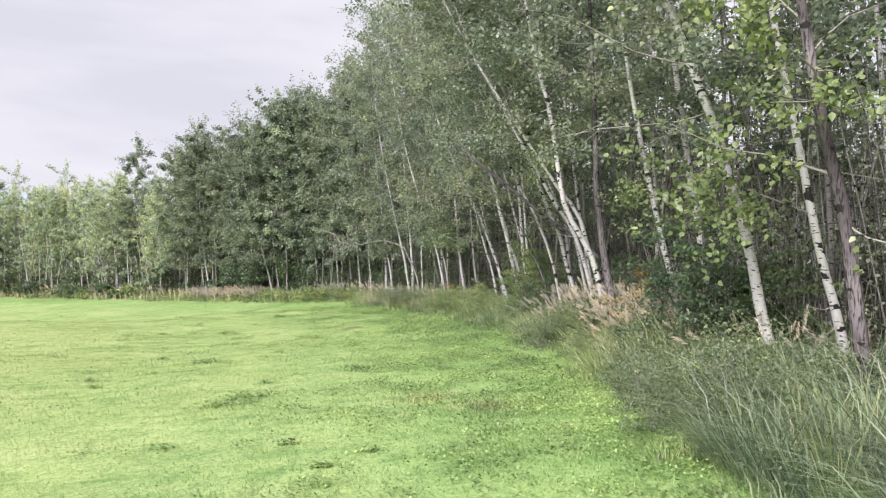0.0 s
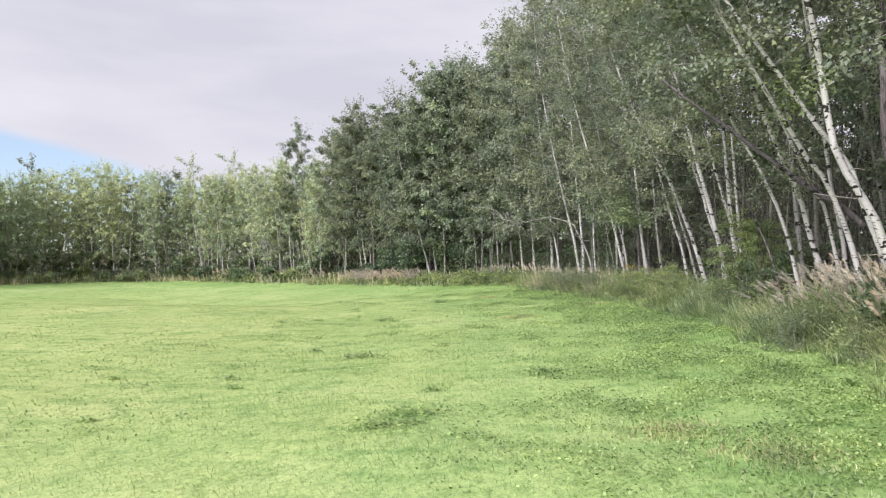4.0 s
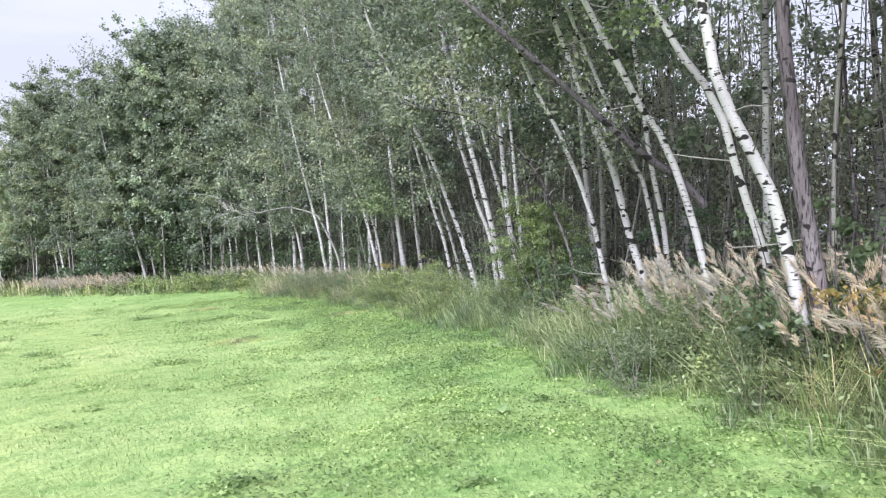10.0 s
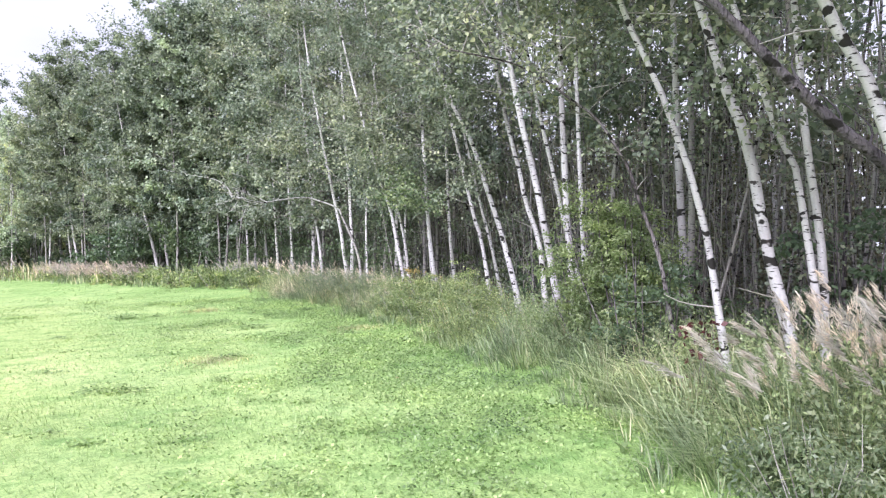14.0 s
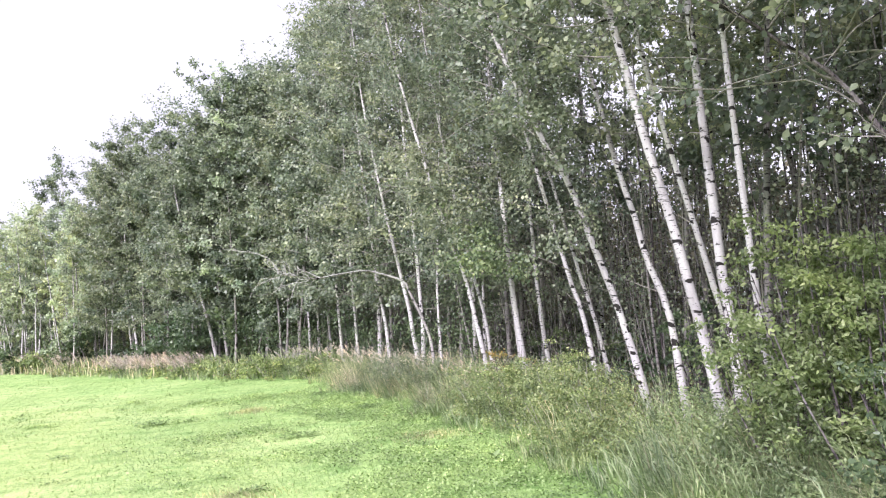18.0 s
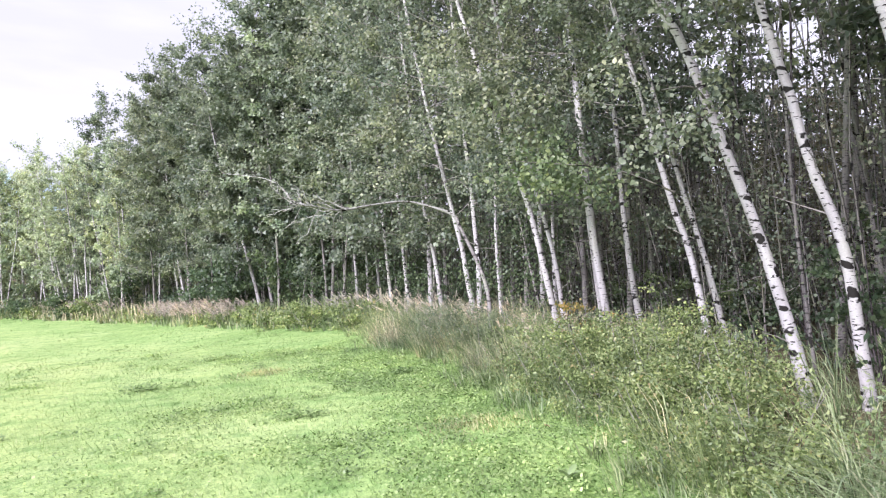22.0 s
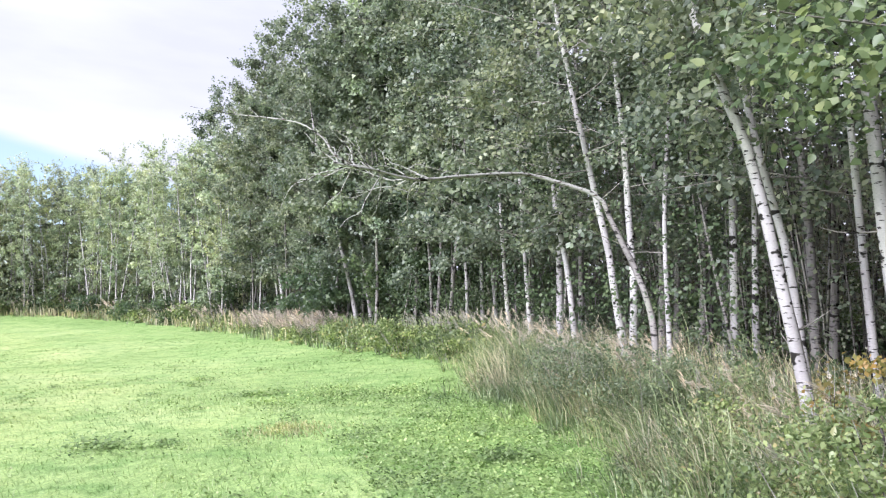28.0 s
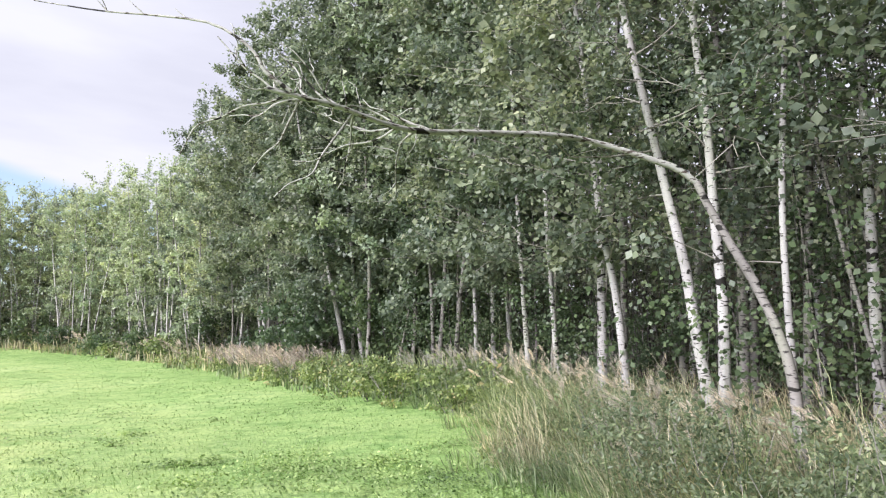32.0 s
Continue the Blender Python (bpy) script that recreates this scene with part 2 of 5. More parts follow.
ASPEN_BARK = bark_material("aspen_bark", (0.52, 0.488, 0.492), (0.34, 0.312, 0.315), (0.05, 0.042, 0.04), 0.568, (0.5, 0.49, 0.43))
# aspen bark again, darkened so that its colour carries the wood's shade
SHADED_BARK = bark_material("shaded_aspen_bark", (0.28, 0.255, 0.245), (0.16, 0.145, 0.14), (0.06, 0.052, 0.05), 0.55, (0.3, 0.3, 0.24))
DARK_BARK = bark_material("rough_dark_bark", (0.15, 0.125, 0.13), (0.075, 0.062, 0.066), (0.035, 0.028, 0.03), 0.47, (0.33, 0.29, 0.3), 0.45)
DEAD_WOOD = bark_material("dead_grey_wood", (0.14, 0.12, 0.132), (0.075, 0.065, 0.072), (0.05, 0.045, 0.045), 0.5, (0.26, 0.23, 0.235), 0.6)
TWIG_BARK = bark_material("twig_bark", (0.34, 0.315, 0.29), (0.19, 0.17, 0.155), (0.08, 0.07, 0.06), 0.6, (0.26, 0.25, 0.18))
BARE_TWIG = bark_material("bare_branch_bark", (0.47, 0.455, 0.43), (0.32, 0.30, 0.285), (0.1, 0.08, 0.07), 0.55, (0.38, 0.385, 0.34))

SCAR = bark_material("black_scar", (0.035, 0.03, 0.028), (0.018, 0.016, 0.015), (0.01, 0.01, 0.01), 0.55, (0.07, 0.06, 0.055))
GROUND, gd, gl, gb = material("lawn_soil", 0.9, 0.15)
wide = noise_tex(gd, gl, 0.35, 4.0)
tuft = noise_tex(gd, gl, 6.0, 5.0, (1, 0.6, 1))
grain = noise_tex(gd, gl, 70.0, 4.0)
gcol = ramp(gd, gl, wide, [(0.3, (0.273, 0.378, 0.152)), (0.5, (0.332, 0.438, 0.182)), (0.7, (0.395, 0.483, 0.226))])
gcol = mix(gd, gl, "MULTIPLY", 0.35, gcol, ramp(gd, gl, tuft, [(0.34, (0.42, 0.55, 0.38)), (0.46, (0.92, 0.95, 0.9)), (0.72, (1.35, 1.22, 1.25))]))
gcol = mix(gd, gl, "MULTIPLY", 0.42, gcol, ramp(gd, gl, grain, [(0.34, (0.3, 0.38, 0.26)), (0.5, (0.95, 0.97, 0.92)), (0.68, (1.6, 1.5, 1.4))]))
gcol = mix(gd, gl, "MULTIPLY", 0.35, gcol, ramp(gd, gl, noise_tex(gd, gl, 22.0, 3.0, (1, 0.7, 1)), [(0.36, (0.4, 0.5, 0.36)), (0.5, (1, 1, 1)), (0.66, (1.4, 1.32, 1.3))]))
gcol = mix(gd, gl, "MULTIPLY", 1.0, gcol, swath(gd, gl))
gl.new(gcol, gb.inputs["Base Color"])
bump(gd, gl, gb, tuft, 0.3, 0.04)

# brown-green leaf tones with the shade inside the wood put into the colour
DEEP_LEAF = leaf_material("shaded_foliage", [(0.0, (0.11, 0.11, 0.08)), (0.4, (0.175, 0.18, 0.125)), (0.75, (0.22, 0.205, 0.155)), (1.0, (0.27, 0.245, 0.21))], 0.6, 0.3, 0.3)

LITTER, ld_, ll_, lb_ = material("forest_litter", 0.95, 0.1)
lcol = ramp(ld_, ll_, noise_tex(ld_, ll_, 5.0, 6.0), [(0.3, (0.09, 0.075, 0.05)), (0.55, (0.17, 0.14, 0.09)), (0.75, (0.18, 0.18, 0.09))])
ll_.new(lcol, lb_.inputs["Base Color"])
bump(ld_, ll_, lb_, noise_tex(ld_, ll_, 18.0, 5.0), 0.8, 0.05)


# ---------------------------------------------------------------- mesh helpers
rng = np.random.default_rng(7)


def mesh_of(name, verts, faces, mat, smooth=False):
    """A mesh from arrays; faces: one (n, k) array or several."""
    faces = faces if isinstance(faces, list) else [faces]
    faces = [np.asarray(f, np.int32) for f in faces if len(f)]
    me = bpy.data.meshes.new(name)
    verts = np.asarray(verts, np.float32)
    me.vertices.add(len(verts))
    me.vertices.foreach_set("co", verts.ravel())
    loops = np.concatenate([f.ravel() for f in faces])
    sizes = np.concatenate([np.full(len(f), f.shape[1], np.int32) for f in faces])
    me.loops.add(len(loops))
    me.loops.foreach_set("vertex_index", loops)
    me.polygons.add(len(sizes))
    me.polygons.foreach_set("loop_start", np.r_[0, np.cumsum(sizes)[:-1]].astype(np.int32))
    if smooth:
        me.polygons.foreach_set("use_smooth", np.ones(len(sizes), bool))
    me.materials.append(mat)
    me.update(calc_edges=True)
    return me


def part(name, me, parent, label=""):
    ob = new(name, me)
    ob.parent = parent
    return tagged(ob, label) if label else ob


def unit(v):
    return v / np.maximum(np.linalg.norm(v, axis=-1, keepdims=True), 1e-9)


def curve_points(pts, n):
    """n points on a smooth curve through pts (Catmull-Rom)."""
    p = np.asarray(pts, float)
    p = np.vstack([2 * p[0] - p[1], p, 2 * p[-1] - p[-2]])
    u = np.linspace(0, len(p) - 3 - 1e-6, n)
    i = u.astype(int)
    f = (u - i)[:, None]
    a, b, c, d = p[i], p[i + 1], p[i + 2], p[i + 3]
    q = 0.5 * (2 * b + (c - a) * f + (2 * a - 5 * b + 4 * c - d) * f**2 + (3 * b - a - 3 * c + d) * f**3)
    return q


def even_curve(pts, n):
    """The same curve with its points evenly spaced."""
    fine = curve_points(pts, 160)
    run = np.r_[0, np.cumsum(np.linalg.norm(np.diff(fine, axis=0), axis=1))]
    return np.stack([np.interp(np.linspace(0, run[-1], n), run, fine[:, k]) for k in range(fine.shape[1])], -1)


def tube(line, radii, sides=8, rough=0.0):
    """A tapered, slightly uneven stem along a line of points."""
    line, radii = np.asarray(line, float), np.asarray(radii, float)
    n = len(line)
    ahead = unit(np.gradient(line, axis=0))
    ref = np.where(np.abs(ahead[:, 2:]) > 0.9, [[1.0, 0, 0]], [[0, 0, 1.0]])
    u = unit(np.cross(ahead, ref))
    for k in range(1, n):
        if u[k] @ u[k - 1] < 0:
            u[k] = -u[k]
    v = np.cross(ahead, u)
    a = np.linspace(0, 2 * np.pi, sides, endpoint=False)
    r = radii[:, None] * (1 + rough * rng.normal(size=(n, sides)))
    verts = line[:, None] + r[..., None] * (np.cos(a)[None, :, None] * u[:, None] + np.sin(a)[None, :, None] * v[:, None])
    i, j = np.meshgrid(np.arange(n - 1), np.arange(sides), indexing="ij")
    k = (j + 1) % sides
    quads = np.stack([i * sides + j, i * sides + k, (i + 1) * sides + k, (i + 1) * sides + j], -1).reshape(-1, 4)
    return verts.reshape(-1, 3), quads


def joined(pieces):
    verts, faces, at = [], [], 0
    for v, f in pieces:
        verts.append(v)
        faces.append(np.asarray(f) + at)
        at += len(v)
    return np.vstack(verts), np.vstack(faces)


def leaves_at(points, size, droop=0.35, wide=0.8, lean=(-0.35, -0.1, 0.0), rich=False, plain=False):
    """Leaf blades at the points, most of them spread to the sky: folded kites, or rounded blades of six sides where they are seen close."""
    n = len(points)
    face = unit(rng.normal(size=(n, 3)) * 0.68 + [-0.3, -0.4, 0.55])
    axis = rng.normal(size=(n, 3)) + np.array(lean) + [0, 0, -droop]
    axis = unit(axis - face * (axis * face).sum(1, keepdims=True))
    side = np.cross(face, axis)
    up = face
    s = size * rng.uniform(0.65, 1.25, (n, 1))
    w = s * wide * 0.5
    p = np.asarray(points)
    if plain:  # far off: one small triangle a leaf
        v = np.stack([p, p + axis * s * 0.8 + side * w * 1.1, p + axis * s * 0.7 - side * w * 1.1], 1)
        return v.reshape(-1, 3), np.arange(3 * n).reshape(-1, 3)
    if not rich:
        v = np.stack([p, p + axis * s * 0.5 + side * w + up * s * 0.08, p + axis * s, p + axis * s * 0.45 - side * w + up * s * 0.08], 1)
        return v.reshape(-1, 3), np.arange(4 * n).reshape(-1, 4)
    v = np.stack([p, p + axis * s * 0.27 + side * w * 0.9, p + axis * s * 0.62 + side * w * 0.62 + up * s * 0.07, p + axis * s - up * s * 0.05,
                  p + axis * s * 0.62 - side * w * 0.62 + up * s * 0.07, p + axis * s * 0.27 - side * w * 0.9], 1)
    base = np.arange(n)[:, None] * 6
    return v.reshape(-1, 3), np.vstack([base + [0, 1, 2, 3], base + [0, 3, 4, 5]])


# ---------------------------------------------------------------- the lie of the land
EDGE = np.array([(1.2, -14), (1.9, -6), (2.4, 0), (2.85, 4.2), (3.12, 6), (3.6, 8.3), (3.98, 10.5), (4.13, 13), (4.25, 15.5), (4.2, 17.3), (3.95, 19.2), (3.57, 21.6), (3.1, 24.2),
                 (2.45, 26), (1.8, 28), (1.2, 30.2), (0.4, 32), (-1.6, 34.5), (-3.4, 36.4), (-7.4, 41.2), (-12, 45.2), (-16.3, 48.4), (-20.5, 49.0), (-24.5, 47.6), (-27.6, 44.4), (-33, 33), (-37, 18), (-40, -5), (-40, -60)], float)
EDGE_KEY = np.r_[EDGE[:-9, 1], 45, 48.5, 52, 55, 61, 72, 88, 112, 168]  # counts up along the edge as y does at first
EDGE_KEY = np.maximum.accumulate(curve_points(np.c_[EDGE_KEY, EDGE_KEY], 140)[:, 0])
EDGE = curve_points(EDGE, 140)


def wood_side(x, y):
    """Metres from the lawn's edge into the wood (negative on the lawn), and the place along the edge."""
    p = np.stack([np.asarray(x, float), np.asarray(y, float)], -1)
    flat = p.reshape(-1, 2)
    a, b = EDGE[:-1], EDGE[1:]
    ab = b - a
    best, sign, where = np.full(len(flat), 1e9), np.ones(len(flat)), np.zeros(len(flat))
    for k in range(len(a)):
        t = np.clip(((flat - a[k]) @ ab[k]) / (ab[k] @ ab[k]), 0, 1)
        off = flat - a[k] - t[:, None] * ab[k]
        d = np.hypot(*off.T)
        near = d < best
        best[near], where[near] = d[near], (k + t)[near]
        sign[near] = np.where((ab[k][0] * off[:, 1] - ab[k][1] * off[:, 0])[near] < 0, 1.0, -1.0)
    shape = np.shape(x)
    return (best * sign).reshape(shape), where.reshape(shape)


def height(x, y):
    x, y = np.asarray(x, float), np.asarray(y, float)
    d, _ = wood_side(x, y)
    far = np.clip((y - 29) / 7, 0, 1)
    turn_ = np.clip((y - 25) / 10, 0, 1) ** 2 * (3 - 2 * np.clip((y - 25) / 10, 0, 1))
    corner = np.interp(x, [-60, -30, -17, -7.4, -3.4, -1.6, 1], [-0.46, -0.42, -0.38, -0.22, 0.0, 0.1, 0.28])
    edge = 0.28 * (1 - turn_) + corner * turn_
    lawn = np.maximum(edge + 0.072 * np.minimum(d, 0), -0.25 - 0.7 * turn_)
    bank = 0.26 * (1 - 0.3 * far) * (1 - np.exp(-np.maximum(d, 0) / 1.2))
    ripple = 0.018 * np.sin(x * 1.3 + 0.7 * np.sin(y * 0.9)) * np.sin(y * 1.1 + 0.4) + 0.012 * np.sin(3.1 * x + y) * np.sin(2.7 * y - x)
    return lawn + bank + ripple


def mark_edge(me):
    """Keeps each point's distance from the wood's edge on the mesh."""
    co = np.empty(len(me.vertices) * 3, np.float32)
    me.vertices.foreach_get("co", co)
    co = co.reshape(-1, 3)
    me.attributes.new("edge_distance", "FLOAT", "POINT").data.foreach_set("value", wood_side(co[:, 0], co[:, 1])[0].astype(np.float32))


def spread(lo, hi, fine_lo, fine_hi, step):
    mid = np.arange(fine_lo, fine_hi + step / 2, step)
    left = fine_lo - np.geomspace(step, fine_lo - lo, 22)
    right = fine_hi + np.geomspace(step, hi - fine_hi, 22)
    return np.r_[left[::-1], mid, right]


gx = np.r_[spread(-2500, 2500, -38, -9.4, 0.6)[:-22], spread(-2500, 2500, -9, 9, 0.28)[22:]]
gy = np.r_[spread(-2500, 2500, -2, 42, 0.3)[:-22], spread(-2500, 2500, 42.5, 60, 0.5)[22:]]
GX, GY = np.meshgrid(gx, gy, indexing="ij")
GZ = height(GX, GY)
ny = len(gy)
ii, jj = np.meshgrid(np.arange(len(gx) - 1), np.arange(ny - 1), indexing="ij")
quads = np.stack([ii * ny + jj, (ii + 1) * ny + jj, (ii + 1) * ny + jj + 1, ii * ny + jj + 1], -1).reshape(-1, 4)
ground_me = mesh_of("ground", np.stack([GX, GY, GZ], -1).reshape(-1, 3), quads, GROUND, True)
mark_edge(ground_me)
ground_me.materials.append(LITTER)
cd, _ = wood_side(GX[:-1, :-1] + 0.1, GY[:-1, :-1] + 0.1)
ground_me.polygons.foreach_set("material_index", (cd.ravel() > 0.45).astype(np.int32))
ground = tagged(new("ground", ground_me), "mown green lawn sloping up to brown forest litter under the aspens", "ground", kind="structure")


# ---------------------------------------------------------------- trees
def tree_shape(stem, radius, limbs=16, low=0.34, reach=1.5, leaves=3600, leaf=0.06, spare=0.0, rich=False, limb_parts=6, sides=10, limb_rings=7, limb_sides=5, plain=False, split=0, spray_rich=False):
    """Trunk, limbs, twigs and leaf places of an aspen whose stem is a line of points from the ground to the tip."""
    line = even_curve(stem, 34)
    h = np.linspace(0, 1, 34)
    radii = radius * (1 - 0.86 * h**0.9) * (1 + 0.35 * np.exp(-h * 34 / 1.6))
    trunk = tube(line, radii, sides, 0.03)
    ends, twigs, limbs_made, owner = [], [], [], []
    turn = rng.uniform(0, 6.28)
    for k in range(limbs):
        f = low + (0.97 - low) * (k + rng.uniform(0, 0.8)) / limbs
        i = f * 33
        start = line[int(i)] + (line[min(int(i) + 1, 33)] - line[int(i)]) * (i - int(i))
        turn += 2.4 + rng.normal() * 0.3
        long = reach * (0.35 + 0.75 * np.sin(np.pi * (0.24 + (f - low) / (1 - low) * 0.66))) * rng.uniform(0.75, 1.2)
        rise = rng.uniform(0.15, 0.8) + 0.5 * f
        away = unit(np.array([np.cos(turn) - 0.45, np.sin(turn) - 0.3, rise - 0.6 * np.exp(-(f - low) * 9)]))
        sag = np.array([rng.normal() * 0.1 - 0.1, rng.normal() * 0.1, rng.uniform(-0.15, 0.2)])
        pts = curve_points([start, start + away * long * 0.35 + rng.normal(size=3) * 0.07 * long, start + away * long * 0.7 + sag * 0.6 * long + rng.normal(size=3) * 0.06, start + away * long + sag * long * 1.5], 7)
        r0 = max(radius * (1 - 0.86 * f) * 0.25, 0.006)
        limbs_made.append(tube(pts[:: 6 // (limb_rings - 1)], np.linspace(r0, 0.003, limb_rings), limb_sides))
        for q in range(max(4, int(long * 6))):
            g = rng.uniform(0.25, 1.0)
            at = pts[int(g * 6)]
            tip = at + unit(away * 0.5 + rng.normal(size=3) * [0.9, 0.9, 0.65] + [-0.2, 0, 0.08]) * rng.uniform(0.15, 0.5)
            twigs.append(tube(np.stack([at, (at + tip) / 2 + rng.normal(size=3) * 0.02, tip]), [0.005, 0.0035, 0.002], 3))
            ends.append((at, tip))
            owner.append(k)
    top = line[-1]
    for q in range(8):  # leading shoots
        ends.append((top - [0, 0, 0.4], top + rng.normal(size=3) * [0.28, 0.28, 0.1] + [0, 0, rng.uniform(0.0, 0.9)]))
        owner.append(limbs)
    # the leaves hang in sprays: some twigs are thick with them, others nearly bare
    full = rng.uniform(0, 1, len(ends)) ** 2.6 + 0.02
    full[-8:] = 0.35
    a, b = np.array([e[0] for e in ends]), np.array([e[1] for e in ends])
    pick = rng.choice(len(ends), leaves, p=full / full.sum())
    g = rng.uniform(0.2, 1.2, (len(pick), 1))
    pts = a[pick] + (b - a)[pick] * g + rng.normal(size=(len(pick), 3)) * [0.075, 0.075, 0.06]
    on = np.array(owner)[pick]
    crown = leaves_at(pts[on >= split], leaf, rich=rich, plain=plain)
    if not split:
        return trunk, limbs_made, twigs, crown
    sprays = [leaves_at(pts[on == k], leaf, rich=rich or spray_rich, plain=plain) for k in range(split)]
    return trunk, limbs_made, twigs, crown, sprays, line, radii


def knot_mesh(at, out_, size):
    """A low lens-shaped scar that bulges from the bark."""
    a = np.arange(8) * np.pi / 4
    side = np.array([-out_[1], out_[0], 0.0])
    uneven = rng.uniform(0.75, 1.2, 8)
    rim = at + np.outer(np.cos(a) * size * uneven, side) + np.outer(np.sin(a) * size * 0.62 * uneven, [0, 0, 1.0]) - out_ * size * 0.35
    ring = at + (rim - at + out_ * size * 0.35) * 0.55 + out_ * size * 0.12
    v = np.vstack([rim, ring, [at + out_ * size * 0.02]])
    j = np.arange(8)
    k = (j + 1) % 8
    return mesh_of("scar", v, [np.stack([j, k, k + 8, j + 8], -1), np.stack([j + 8, k + 8, 0 * j + 16], -1)], SCAR, True)


def build_tree(name, base, stem, radius, bark, leafmat, label, **how):
    root = tagged(new(name), label, "tree", how.pop("group", ""))
    root.location = base
    parts_kept = how.get("limb_parts", 6)
    trunk, limbs_made, twigs, crown, sprays, line_, radii = tree_shape(stem, radius, split=parts_kept, **how)
    stem_ob = part("trunk", mesh_of("trunk", *trunk, bark, True), root)
    for (v, f), spray in zip(limbs_made[:parts_kept], sprays):
        limb = part("limb", mesh_of("limb", v, f, TWIG_BARK, True), root)
        if len(spray[0]):
            tagged(part("leaf_spray", mesh_of("leaf_spray", *spray, leafmat), limb), kind="stuff")
    # black branch scars and the dead stubs of lost branches
    for k in range(8 if base[1] < 29.5 else 0):
        i = int(rng.integers(2, 17))
        a = rng.uniform(0, 6.28)
        out_ = np.array([np.cos(a), np.sin(a), 0.0])
        if k < 5:
            part("scar", knot_mesh(line_[i] + out_ * radii[i] * 0.9, out_, radii[i] * rng.uniform(0.35, 0.75)), stem_ob, "black branch scar")
        else:
            tip = line_[i] + out_ * rng.uniform(0.12, 0.6) + [-0.08, 0, rng.uniform(-0.1, 0.25)]
            bent = curve_points([line_[i], (line_[i] + tip) / 2 + rng.normal(size=3) * 0.03, tip], 6)
            part("dead_twig", mesh_of("dead_twig", *tube(bent, np.linspace(0.008, 0.003, 6), 4), TWIG_BARK, True), stem_ob)
    tagged(part("branchwork", mesh_of("branchwork", *joined(limbs_made[parts_kept:] + twigs[::3]), TWIG_BARK, True), root), kind="stuff")
    tagged(part("crown", mesh_of("crown", *crown, leafmat), root), kind="stuff")
    return root


def edge_tree(name, base, marks, top, radius, bark=None, leafmat=None, label="", **how):
    """A tree at base (x, y) whose stem passes the marks (x, y, z), and ends at top."""
    z = float(height(base[0], base[1]))
    foot = np.array([base[0], base[1], z])
    marks = [np.array(m, float) for m in marks]
    if len(marks) > 3:  # a crooked stem: through its marks, from the ground on
        slope = (marks[1] - marks[0]) / (marks[1][2] - marks[0][2])
        foot = marks[0] + np.clip(slope, -0.35, 1) * (z - marks[0][2])
        foot[2] = z
        lean = (marks[-1] - marks[-3]) / (marks[-1][2] - marks[-3][2])
        rest = top[2] - marks[-1][2]
        tops = [marks[-1] + np.array([lean[0] * f * (1 - 0.4 * f), lean[1] * f, 1.0]) * rest * [1, 1, f] for f in (0.35, 0.7, 1.0)]
        stem = np.array([foot - [0, 0, 0.1]] + marks + tops) - foot
    else:
        known = np.array([(0, 0, -0.1)] + [m - foot for m in marks] + [np.array(top) - foot])
        sure = np.r_[1.0, np.full(len(marks), 3.0), 0.6]
        zs = np.linspace(-0.1, known[-1, 2], 14)
        stem = np.stack([np.polyval(np.polyfit(known[:, 2], known[:, k], 3 if len(marks) > 2 else 2, w=sure), zs) for k in (0, 1)] + [zs], -1)
        foot = foot + np.array([stem[0, 0], stem[0, 1], 0])
        stem = stem - [stem[0, 0], stem[0, 1], 0]
    return build_tree(name, tuple(foot), stem, radius * 0.75, bark or ASPEN_BARK, leafmat or ASPEN_LEAF, label, **how)


WHITE = "white-barked aspen with black scars, leaning over the lawn"
STRAIGHT = "pale aspen with dark dashes across its trunk"
